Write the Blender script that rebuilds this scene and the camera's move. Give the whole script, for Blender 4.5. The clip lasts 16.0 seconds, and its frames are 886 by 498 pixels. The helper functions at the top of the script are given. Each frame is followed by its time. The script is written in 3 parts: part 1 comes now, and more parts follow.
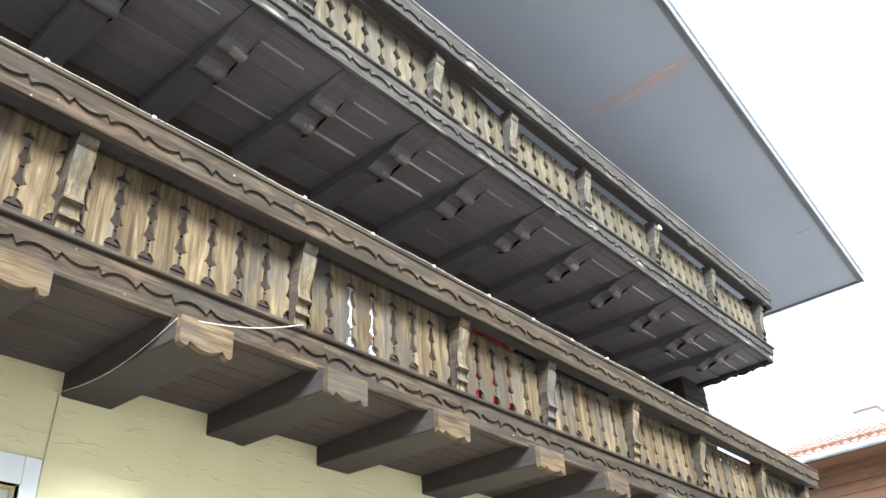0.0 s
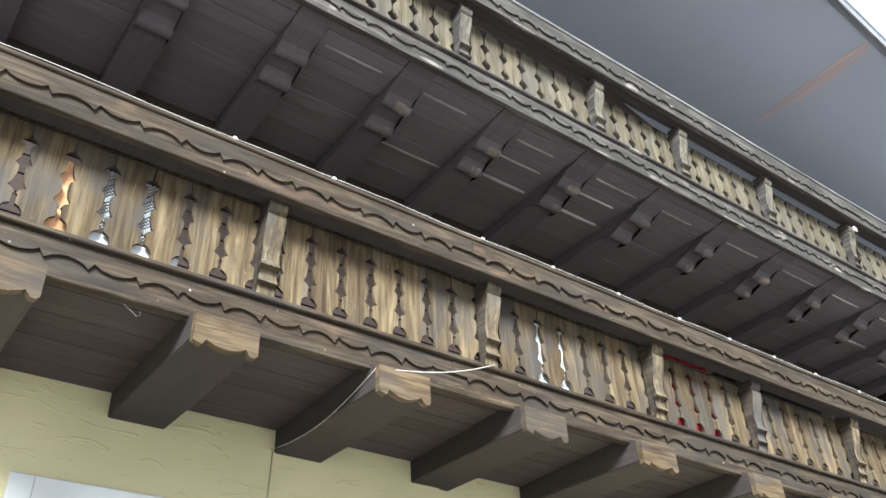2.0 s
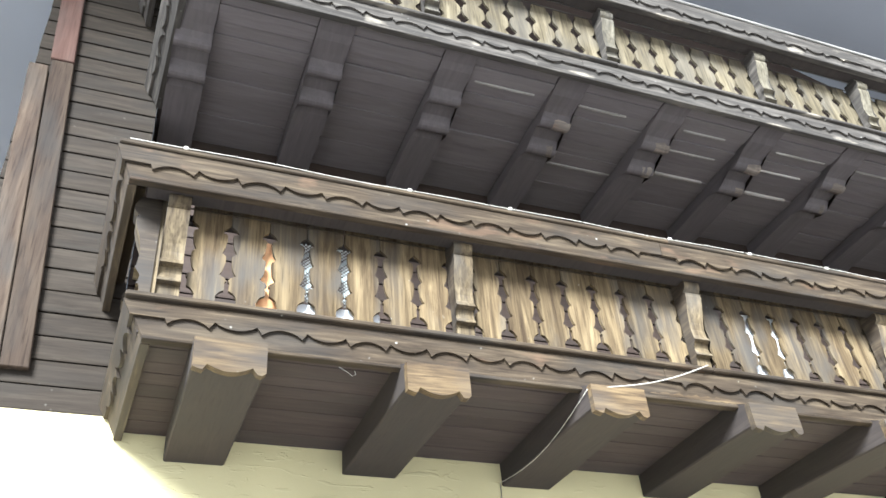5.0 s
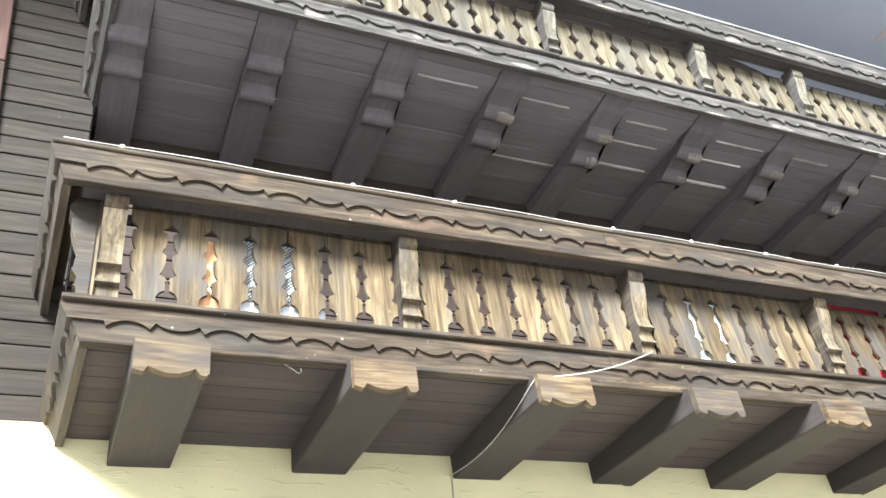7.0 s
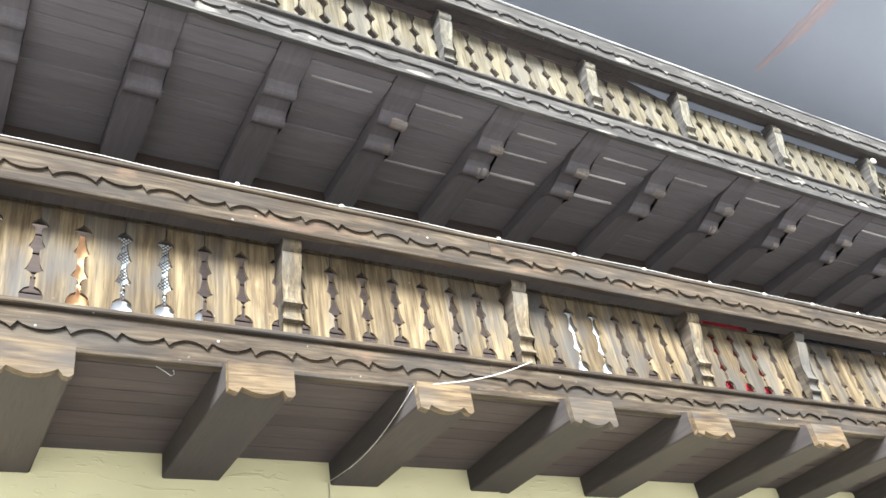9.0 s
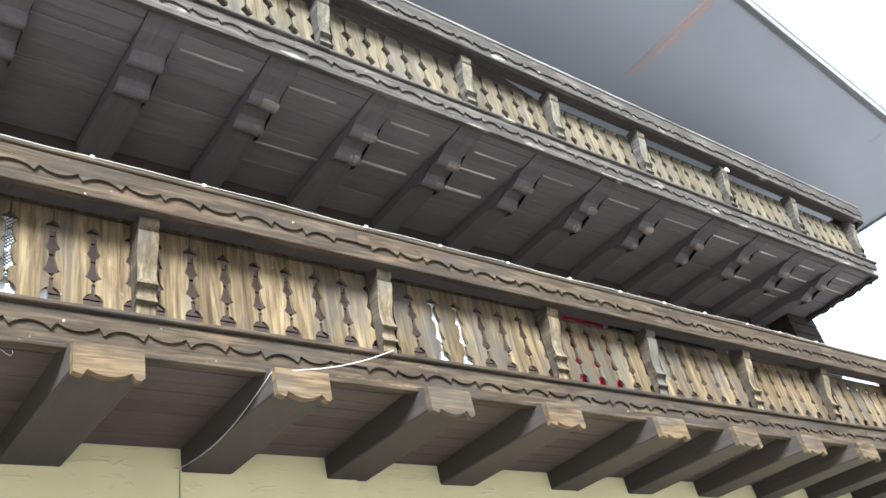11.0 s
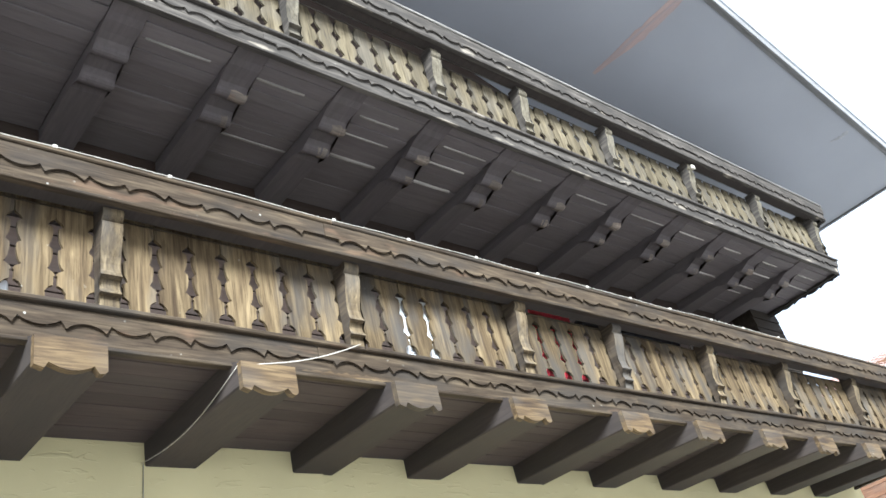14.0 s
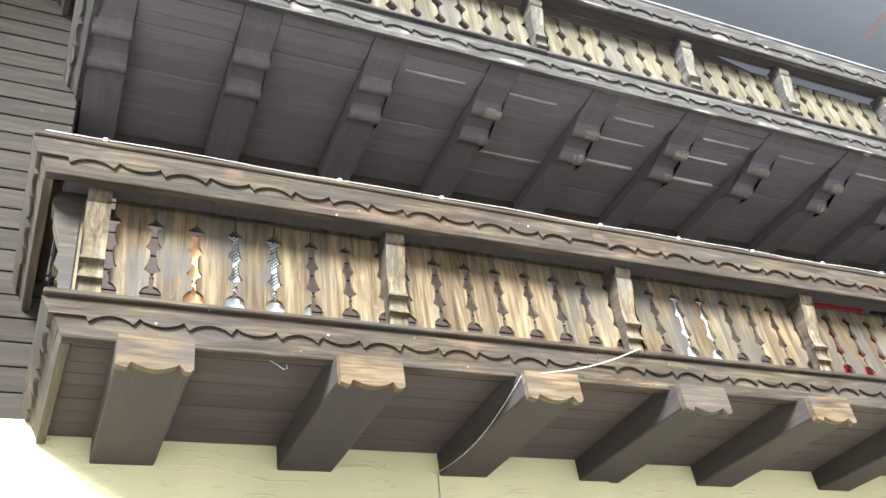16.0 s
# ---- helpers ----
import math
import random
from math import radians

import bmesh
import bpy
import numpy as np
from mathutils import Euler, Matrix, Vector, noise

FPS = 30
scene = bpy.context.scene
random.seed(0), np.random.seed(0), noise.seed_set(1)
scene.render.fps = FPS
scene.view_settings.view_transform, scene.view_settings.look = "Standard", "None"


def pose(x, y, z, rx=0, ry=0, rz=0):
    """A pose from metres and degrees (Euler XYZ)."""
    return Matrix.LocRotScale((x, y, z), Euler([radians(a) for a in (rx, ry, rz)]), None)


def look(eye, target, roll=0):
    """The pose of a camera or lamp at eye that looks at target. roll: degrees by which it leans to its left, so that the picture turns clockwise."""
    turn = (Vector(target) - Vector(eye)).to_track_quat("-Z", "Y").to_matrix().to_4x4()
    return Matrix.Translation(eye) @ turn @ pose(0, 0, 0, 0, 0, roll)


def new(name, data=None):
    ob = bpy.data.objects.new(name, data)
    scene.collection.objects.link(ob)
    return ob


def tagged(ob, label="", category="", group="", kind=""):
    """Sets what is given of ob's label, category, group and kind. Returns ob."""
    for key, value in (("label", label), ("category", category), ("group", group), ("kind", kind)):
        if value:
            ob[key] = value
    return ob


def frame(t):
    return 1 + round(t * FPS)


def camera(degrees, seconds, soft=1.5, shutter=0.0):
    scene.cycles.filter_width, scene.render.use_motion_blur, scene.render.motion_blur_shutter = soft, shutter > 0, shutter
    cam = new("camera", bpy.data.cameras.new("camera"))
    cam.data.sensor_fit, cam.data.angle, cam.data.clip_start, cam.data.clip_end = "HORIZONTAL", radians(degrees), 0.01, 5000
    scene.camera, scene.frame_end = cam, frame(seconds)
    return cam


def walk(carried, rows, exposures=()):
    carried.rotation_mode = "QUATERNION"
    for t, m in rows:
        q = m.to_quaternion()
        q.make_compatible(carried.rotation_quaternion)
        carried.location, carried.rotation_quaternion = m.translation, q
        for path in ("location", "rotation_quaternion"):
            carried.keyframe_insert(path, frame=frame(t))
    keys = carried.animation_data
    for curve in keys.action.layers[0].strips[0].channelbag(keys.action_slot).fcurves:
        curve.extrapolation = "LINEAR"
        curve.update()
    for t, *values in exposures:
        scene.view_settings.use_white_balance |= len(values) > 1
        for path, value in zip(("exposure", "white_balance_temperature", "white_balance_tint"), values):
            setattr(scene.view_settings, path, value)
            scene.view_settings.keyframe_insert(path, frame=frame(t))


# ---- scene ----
cam = camera(53.93, 16.0, soft=1.6, shutter=0.0)
PATH = [
    (0, (0.137, -3.548, 1.509), (1.460, -2.482, 2.564), -4.05),
    (0.5, (0.132, -3.504, 1.519), (1.407, -2.403, 2.596), -4.07),
    (1, (0.144, -3.490, 1.527), (1.333, -2.322, 2.632), -3.64),
    (1.5, (0.117, -3.487, 1.511), (1.222, -2.261, 2.640), -3.44),
    (2, (0.100, -3.475, 1.513), (1.111, -2.187, 2.661), -3.08),
    (2.5, (0.078, -3.468, 1.518), (1.007, -2.136, 2.686), -2.84),
    (3, (0.058, -3.469, 1.526), (0.875, -2.083, 2.714), -2.69),
    (3.5, (0.045, -3.472, 1.530), (0.782, -2.054, 2.732), -3.14),
    (4, (0.033, -3.476, 1.530), (0.710, -2.035, 2.741), -4.08),
    (6.5, (0.057, -3.506, 1.539), (0.753, -2.061, 2.734), -8.05),
    (7, (0.075, -3.501, 1.535), (0.826, -2.075, 2.720), -9.13),
    (7.5, (0.098, -3.510, 1.534), (0.894, -2.100, 2.709), -9.76),
    (8, (0.117, -3.526, 1.532), (0.959, -2.141, 2.703), -10.25),
    (8.5, (0.125, -3.534, 1.532), (1.021, -2.178, 2.698), -10.98),
    (9, (0.142, -3.527, 1.533), (1.099, -2.209, 2.693), -11.83),
    (11.5, (0.195, -3.565, 1.517), (1.445, -2.423, 2.581), -15.25),
    (12, (0.201, -3.578, 1.517), (1.498, -2.470, 2.562), -15.78),
    (12.5, (0.210, -3.578, 1.522), (1.533, -2.490, 2.555), -16.41),
    (13, (0.213, -3.572, 1.519), (1.542, -2.489, 2.550), -16.85),
    (13.5, (0.212, -3.566, 1.517), (1.525, -2.475, 2.558), -16.57),
    (14, (0.192, -3.547, 1.520), (1.447, -2.406, 2.580), -15.46),
    (14.5, (0.162, -3.526, 1.528), (1.314, -2.302, 2.612), -14.18),
    (15, (0.131, -3.513, 1.533), (1.138, -2.195, 2.651), -12.72),
    (15.5, (0.108, -3.495, 1.537), (0.997, -2.118, 2.683), -11.26),
    (16, (0.083, -3.473, 1.542), (0.863, -2.057, 2.719), -9.62),
]
EXPOSURES = [(0, 2.07, 5200, 8), (0.5, 1.74, 5200, 8), (2, 1.78, 5200, 8), (3.5, 2.00, 5200, 8), (4.2, 2.15, 5200, 8), (6.3, 2.65, 5200, 8), (9.2, 2.65, 5200, 8), (11.5, 2.09, 5200, 8), (12.5, 2.04, 5200, 8), (14, 1.99, 5200, 8), (15, 1.99, 5200, 8), (15.5, 2.50, 5200, 8), (16, 2.60, 5200, 8)]
walk(cam, [(t, look(eye, target, roll)) for t, eye, target, roll in PATH], EXPOSURES)

# ---- sky, sun ----
SUN_EL, SUN_AZ = 31.0, -35.0          # degrees above the horizon; from the facade's normal, plus: towards its right end
world = bpy.data.worlds.new("hazy_sky")
scene.world = world
world.use_nodes = True
wn, wl = world.node_tree.nodes, world.node_tree.links
wn.clear()
w_out, w_bg, w_sky, w_mix = wn.new("ShaderNodeOutputWorld"), wn.new("ShaderNodeBackground"), wn.new("ShaderNodeTexSky"), wn.new("ShaderNodeMix")
w_sky.sky_type, w_sky.sun_disc = "NISHITA", False
w_sky.sun_elevation, w_sky.sun_rotation = radians(SUN_EL), radians(180 + SUN_AZ)
w_sky.dust_density = 4.0
w_mix.data_type = "RGBA"
w_mix.inputs[0].default_value = 0.85
w_mix.inputs[7].default_value = (15.4, 15.2, 15.2, 1)
wl.new(w_sky.outputs[0], w_mix.inputs[6])
wl.new(w_mix.outputs[2], w_bg.inputs[0])
w_bg.inputs[1].default_value = 0.030
wl.new(w_bg.outputs[0], w_out.inputs[0])

sun = new("sun", bpy.data.lights.new("sun", "SUN"))
sun.data.energy, sun.data.angle, sun.data.color = 4.8, radians(24), (1.0, 0.95, 0.86)
sun_from = Vector((math.sin(radians(SUN_AZ)) * math.cos(radians(SUN_EL)), -math.cos(radians(SUN_AZ)) * math.cos(radians(SUN_EL)), math.sin(radians(SUN_EL))))
sun.matrix_world = look(sun_from * 40, (0, 0, 0))


# ---- materials ----
def nodes_of(name, rough=0.8, spec=0.3):
    m = bpy.data.materials.new(name)
    m.use_nodes = True
    n, l = m.node_tree.nodes, m.node_tree.links
    b = n["Principled BSDF"]
    b.inputs["Roughness"].default_value = rough
    b.inputs["Specular IOR Level"].default_value = spec
    return m, n, l, b


def ramp(n, stops):
    r = n.new("ShaderNodeValToRGB")
    while len(r.color_ramp.elements) < len(stops):
        r.color_ramp.elements.new(0.5)
    for e, (p, c) in zip(r.color_ramp.elements, stops):
        e.position, e.color = p, (*c, 1)
    return r


def coords(n, l, scale):
    """Object coordinates, shifted by chance for each object, stretched along the grain."""
    tc, info, mul, add, mp = (n.new("ShaderNode" + k) for k in ("TexCoord", "ObjectInfo", "VectorMath", "VectorMath", "Mapping"))
    mul.operation, add.operation = "MULTIPLY", "ADD"
    mul.inputs[1].default_value = (37.0, 19.0, 53.0)
    l.new(info.outputs["Random"], mul.inputs[0])
    l.new(tc.outputs["Object"], add.inputs[0])
    l.new(mul.outputs[0], add.inputs[1])
    l.new(add.outputs[0], mp.inputs[0])
    mp.inputs["Scale"].default_value = scale
    return mp, add, info


def wood(name, dark, mid, light, axis, rough=0.75, spec=0.25, weather=0.45, fine=26.0, bump=0.25, spread=0.25, fibre=0.25, specks=0.0, bare=0.0, bare_tone=(0.15, 0.088, 0.05)):
    """Weathered timber: streaks along the grain, grey blotches, a tone of its own for each piece."""
    m, n, l, b = nodes_of(name, rough, spec)
    stretch = [fine] * 3
    stretch["xyz".index(axis)] = fine * 0.085
    mp, shifted, info = coords(n, l, stretch)
    grain, blot, fib = n.new("ShaderNodeTexNoise"), n.new("ShaderNodeTexNoise"), n.new("ShaderNodeTexNoise")
    grain.inputs["Scale"].default_value, grain.inputs["Detail"].default_value, grain.inputs["Roughness"].default_value = 1.0, 5, 0.6
    grain.inputs["Distortion"].default_value = 0.7
    l.new(mp.outputs[0], grain.inputs["Vector"])
    mp2 = n.new("ShaderNodeMapping")
    s2 = [3.2] * 3
    s2["xyz".index(axis)] = 1.1
    mp2.inputs["Scale"].default_value = s2
    l.new(shifted.outputs[0], mp2.inputs[0])
    blot.inputs["Scale"].default_value, blot.inputs["Detail"].default_value = 1.6, 3
    l.new(mp2.outputs[0], blot.inputs["Vector"])
    mp3 = n.new("ShaderNodeMapping")
    s3 = [105.0] * 3
    s3["xyz".index(axis)] = 5.5
    mp3.inputs["Scale"].default_value = s3
    l.new(shifted.outputs[0], mp3.inputs[0])
    fib.inputs["Scale"].default_value, fib.inputs["Detail"].default_value = 1.0, 4
    l.new(mp3.outputs[0], fib.inputs["Vector"])
    r1 = ramp(n, [(0.32, dark), (0.5, mid), (0.68, light)])
    l.new(grain.outputs["Fac"], r1.inputs[0])
    fr = ramp(n, [(0.33, (0.38, 0.36, 0.34)), (0.45, (0.92, 0.92, 0.92)), (0.55, (1.0, 1.0, 1.0)), (0.7, (1.2, 1.2, 1.17))])
    l.new(fib.outputs["Fac"], fr.inputs[0])
    fmul = n.new("ShaderNodeMix")
    fmul.data_type, fmul.blend_type = "RGBA", "MULTIPLY"
    fmul.inputs[0].default_value = fibre
    l.new(r1.outputs[0], fmul.inputs[6])
    l.new(fr.outputs[0], fmul.inputs[7])
    grey = tuple(0.45 * (dark[0] + mid[0]) * k for k in (1.0, 0.90, 0.76))
    r2 = ramp(n, [(0.46, (0, 0, 0)), (0.66, (weather,) * 3)])
    l.new(blot.outputs["Fac"], r2.inputs[0])
    mix = n.new("ShaderNodeMix")
    mix.data_type = "RGBA"
    l.new(r2.outputs[0], mix.inputs[0])
    l.new(fmul.outputs[2], mix.inputs[6])
    mix.inputs[7].default_value = (*grey, 1)
    worn = mix.outputs[2]
    if bare:
        # reddish wood showing where the stain has flaked off
        pn, pr, pm = (n.new("ShaderNode" + k) for k in ("TexNoise", "ValToRGB", "Mix"))
        pn.inputs["Scale"].default_value, pn.inputs["Detail"].default_value = 2.3, 6
        l.new(mp2.outputs[0], pn.inputs["Vector"])
        pr.color_ramp.elements[0].position, pr.color_ramp.elements[1].position = 0.63, 0.70
        pr.color_ramp.elements[1].color = (bare, bare, bare, 1)
        l.new(pn.outputs["Fac"], pr.inputs[0])
        pm.data_type = "RGBA"
        l.new(pr.outputs[0], pm.inputs[0])
        l.new(worn, pm.inputs[6])
        pm.inputs[7].default_value = (*bare_tone, 1)
        worn = pm.outputs[2]
    if specks:
        # pale droppings and chipped spots, few and small
        vor, thr, gate, gthr, both, mx = (n.new("ShaderNode" + k) for k in ("TexVoronoi", "ValToRGB", "TexNoise", "ValToRGB", "Math", "Mix"))
        vor.inputs["Scale"].default_value = 17.0
        l.new(shifted.outputs[0], vor.inputs["Vector"])
        thr.color_ramp.elements[0].position, thr.color_ramp.elements[1].position = 0.07, 0.13
        thr.color_ramp.elements[0].color, thr.color_ramp.elements[1].color = (1, 1, 1, 1), (0, 0, 0, 1)
        gate.inputs["Scale"].default_value = 5.0
        l.new(shifted.outputs[0], gate.inputs["Vector"])
        gthr.color_ramp.elements[0].position, gthr.color_ramp.elements[1].position = 0.60, 0.68
        l.new(vor.outputs["Distance"], thr.inputs[0])
        l.new(gate.outputs["Fac"], gthr.inputs[0])
        both.operation = "MULTIPLY"
        l.new(thr.outputs[0], both.inputs[0])
        l.new(gthr.outputs[0], both.inputs[1])
        cut = n.new("ShaderNodeMath")
        cut.operation = "MULTIPLY"
        cut.inputs[1].default_value = specks
        l.new(both.outputs[0], cut.inputs[0])
        mx.data_type = "RGBA"
        l.new(cut.outputs[0], mx.inputs[0])
        l.new(worn, mx.inputs[6])
        mx.inputs[7].default_value = (0.55, 0.52, 0.44, 1)
        worn = mx.outputs[2]
    hsv, mr = n.new("ShaderNodeHueSaturation"), n.new("ShaderNodeMapRange")
    mr.inputs["To Min"].default_value, mr.inputs["To Max"].default_value = 1 - spread, 1 + spread
    l.new(info.outputs["Random"], mr.inputs[0])
    l.new(mr.outputs[0], hsv.inputs["Value"])
    l.new(worn, hsv.inputs["Color"])
    l.new(hsv.outputs[0], b.inputs["Base Color"])
    bp = n.new("ShaderNodeBump")
    bp.inputs["Strength"].default_value, bp.inputs["Distance"].default_value = bump, 0.004
    mh = n.new("ShaderNodeMath")
    mh.operation = "ADD"
    l.new(grain.outputs["Fac"], mh.inputs[0])
    l.new(fib.outputs["Fac"], mh.inputs[1])
    l.new(mh.outputs[0], bp.inputs["Height"])
    l.new(bp.outputs[0], b.inputs["Normal"])
    rr = n.new("ShaderNodeMapRange")
    rr.inputs["To Min"].default_value, rr.inputs["To Max"].default_value = rough - 0.15, min(1, rough + 0.15)
    l.new(grain.outputs["Fac"], rr.inputs[0])
    l.new(rr.outputs[0], b.inputs["Roughness"])
    return m


def plain(name, col, rough=0.7, spec=0.3, vary=0.2, scale=8.0, bump=0.1):
    m, n, l, b = nodes_of(name, rough, spec)
    mp, _, _ = coords(n, l, (scale,) * 3)
    t = n.new("ShaderNodeTexNoise")
    t.inputs["Scale"].default_value, t.inputs["Detail"].default_value = 1.0, 5
    l.new(mp.outputs[0], t.inputs["Vector"])
    r = ramp(n, [(0.3, tuple(c * (1 - vary) for c in col)), (0.7, tuple(min(1, c * (1 + vary)) for c in col))])
    l.new(t.outputs["Fac"], r.inputs[0])
    l.new(r.outputs[0], b.inputs["Base Color"])
    bp = n.new("ShaderNodeBump")
    bp.inputs["Strength"].default_value, bp.inputs["Distance"].default_value = bump, 0.01
    l.new(t.outputs["Fac"], bp.inputs["Height"])
    l.new(bp.outputs[0], b.inputs["Normal"])
    return m


def plaster(name, col):
    """Hand-trowelled render: short level ridges and fine sand."""
    m, n, l, b = nodes_of(name, 0.92, 0.15)
    tc = n.new("ShaderNodeTexCoord")
    mp, sand, big, rdg = n.new("ShaderNodeMapping"), n.new("ShaderNodeTexNoise"), n.new("ShaderNodeTexNoise"), n.new("ShaderNodeTexNoise")
    mp.inputs["Scale"].default_value = (4.5, 4.5, 21.0)
    l.new(tc.outputs["Object"], mp.inputs[0])
    l.new(mp.outputs[0], rdg.inputs["Vector"])
    for k in (sand, big):
        l.new(tc.outputs["Object"], k.inputs["Vector"])
    rdg.inputs["Scale"].default_value, rdg.inputs["Detail"].default_value, rdg.inputs["Distortion"].default_value = 1.0, 4, 1.4
    sand.inputs["Scale"].default_value, sand.inputs["Detail"].default_value = 90, 4
    big.inputs["Scale"].default_value, big.inputs["Detail"].default_value = 1.3, 4
    r = ramp(n, [(0.3, tuple(c * 0.88 for c in col)), (0.7, tuple(c * 1.06 for c in col))])
    l.new(big.outputs["Fac"], r.inputs[0])
    l.new(r.outputs[0], b.inputs["Base Color"])
    rr = ramp(n, [(0.60, (0, 0, 0)), (0.66, (0.7, 0.7, 0.7)), (0.8, (1, 1, 1))])
    l.new(rdg.outputs["Fac"], rr.inputs[0])
    mh = n.new("ShaderNodeMath")
    mh.operation = "MULTIPLY_ADD"
    mh.inputs[1].default_value = 0.12
    l.new(sand.outputs["Fac"], mh.inputs[0])
    l.new(rr.outputs[0], mh.inputs[2])
    bp = n.new("ShaderNodeBump")
    bp.inputs["Strength"].default_value, bp.inputs["Distance"].default_value = 0.4, 0.012
    l.new(mh.outputs[0], bp.inputs["Height"])
    l.new(bp.outputs[0], b.inputs["Normal"])
    return m


M_BOARD = wood("baluster_wood", (0.0412, 0.0271, 0.0142), (0.0894, 0.0630, 0.0319), (0.1623, 0.1190, 0.0620), "z", rough=0.85, spec=0.1, weather=0.8, spread=0.2, fine=21, specks=0.25, bump=0.18, fibre=0.6)
M_BOARD_UP = wood("grey_baluster_wood", (0.0610, 0.0481, 0.0273), (0.1033, 0.0830, 0.0493), (0.1621, 0.1326, 0.0819), "z", rough=0.88, spec=0.1, weather=0.5, spread=0.16, fine=21, specks=0.3, bump=0.18, fibre=0.6)
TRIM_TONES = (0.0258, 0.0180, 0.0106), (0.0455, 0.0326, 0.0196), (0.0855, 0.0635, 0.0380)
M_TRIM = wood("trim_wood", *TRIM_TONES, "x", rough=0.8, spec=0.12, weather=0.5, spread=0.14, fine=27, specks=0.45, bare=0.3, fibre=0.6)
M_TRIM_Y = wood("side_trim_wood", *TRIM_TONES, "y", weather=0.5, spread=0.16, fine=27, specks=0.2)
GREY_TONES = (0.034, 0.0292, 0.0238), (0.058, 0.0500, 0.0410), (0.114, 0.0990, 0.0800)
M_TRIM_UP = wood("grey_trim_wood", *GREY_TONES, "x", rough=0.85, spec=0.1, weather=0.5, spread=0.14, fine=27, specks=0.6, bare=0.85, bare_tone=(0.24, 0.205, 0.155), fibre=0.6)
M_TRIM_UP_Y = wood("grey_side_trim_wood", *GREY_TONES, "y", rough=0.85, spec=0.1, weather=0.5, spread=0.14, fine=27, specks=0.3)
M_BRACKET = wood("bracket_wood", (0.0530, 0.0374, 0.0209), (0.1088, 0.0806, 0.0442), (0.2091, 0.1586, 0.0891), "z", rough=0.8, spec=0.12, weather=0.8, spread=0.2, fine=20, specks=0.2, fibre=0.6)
M_BRACKET_UP = wood("grey_bracket_wood", (0.0670, 0.0562, 0.0381), (0.1139, 0.0974, 0.0661), (0.1874, 0.1621, 0.1136), "z", rough=0.85, spec=0.1, weather=0.6, spread=0.2, fine=20, specks=0.3, fibre=0.6)
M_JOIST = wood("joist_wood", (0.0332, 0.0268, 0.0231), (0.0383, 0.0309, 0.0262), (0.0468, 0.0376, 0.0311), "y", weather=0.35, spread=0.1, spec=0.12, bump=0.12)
# paler than the lower joists: veiling glare is put into this colour
M_JOIST_HAZED = wood("hazed_upper_joist_wood", (0.0931, 0.0792, 0.0750), (0.1031, 0.0877, 0.0831), (0.1153, 0.0980, 0.0930), "y", weather=0.2, spread=0.07, spec=0.06, bump=0.1, fibre=0.15)
M_END = wood("joist_end_wood", (0.0308, 0.0186, 0.0084), (0.0754, 0.0487, 0.0213), (0.1388, 0.0949, 0.0441), "x", weather=0.5, spread=0.25, fine=24, specks=0.25, fibre=0.6)
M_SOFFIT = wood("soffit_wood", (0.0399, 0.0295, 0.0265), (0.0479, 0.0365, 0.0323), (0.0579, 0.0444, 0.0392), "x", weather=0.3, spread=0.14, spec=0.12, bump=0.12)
# base colour raised above the lower soffit's, with the glare mixed in
M_SOFFIT_HAZED = wood("hazed_upper_soffit_wood", (0.1160, 0.0986, 0.0935), (0.1289, 0.1096, 0.1039), (0.1443, 0.1227, 0.1163), "x", weather=0.2, spread=0.07, spec=0.08, bump=0.1, fibre=0.15)
M_CLAD = wood("cladding_wood", (0.0240, 0.0187, 0.0132), (0.0317, 0.0249, 0.0179), (0.0431, 0.0345, 0.0249), "x", weather=0.4, spread=0.1, bump=0.15, specks=0.15, spec=0.06)
M_CLAD_DEEP = wood("sheltered_cladding_wood", (0.0358, 0.0244, 0.0175), (0.0426, 0.0294, 0.0218), (0.0513, 0.0363, 0.0269), "x", weather=0.3, spread=0.06, spec=0.12, bump=0.1)
M_EDGE = wood("worn_edge_wood", (0.08, 0.072, 0.061), (0.15, 0.136, 0.116), (0.26, 0.238, 0.203), "x", weather=0.3, spread=0.3)
M_SCROLL = wood("scroll_wood", (0.0927, 0.0765, 0.0633), (0.1623, 0.1296, 0.1015), (0.2965, 0.2392, 0.1817), "x", weather=0.4, spread=0.3, fine=20, bare=0.4)
# pale tone that paints the light on the upper planks' edges
M_LIT_EDGE = wood("lit_plank_edge_wood", (0.2133, 0.1909, 0.1633), (0.3389, 0.3077, 0.2660), (0.5022, 0.4622, 0.4018), "x", weather=0.2, spread=0.3, fine=20)
M_POST = wood("corner_board_wood", (0.0322, 0.0215, 0.0144), (0.0498, 0.0350, 0.0237), (0.0756, 0.0550, 0.0370), "z", weather=0.6, fine=11, fibre=0.6, spec=0.06)
M_REDPOST = wood("reddish_board_wood", (0.0413, 0.0224, 0.0162), (0.0588, 0.0331, 0.0244), (0.0793, 0.0473, 0.0354), "z", weather=0.3, fine=11, spec=0.06)
# grey underside, made lighter: the glare over the roof is in its colour
M_ROOFWOOD = plain("hazed_roof_paint", (0.31, 0.312, 0.325), 0.85, 0.15, 0.03, 1.2, 0.02)
M_PURLIN = wood("purlin_wood", (0.3045, 0.2828, 0.2828), (0.3842, 0.2900, 0.2610), (0.4785, 0.3480, 0.2972), "y", weather=0.2, fine=9)
M_VERGE = wood("verge_wood", (0.1169, 0.1135, 0.1066), (0.1650, 0.1595, 0.1512), (0.2200, 0.2131, 0.2029), "x", weather=0.3, spread=0.1)
M_PURLIN_END = plain("pale_purlin_end", (0.31, 0.305, 0.30), 0.85, 0.15, 0.2, 12, 0.1)
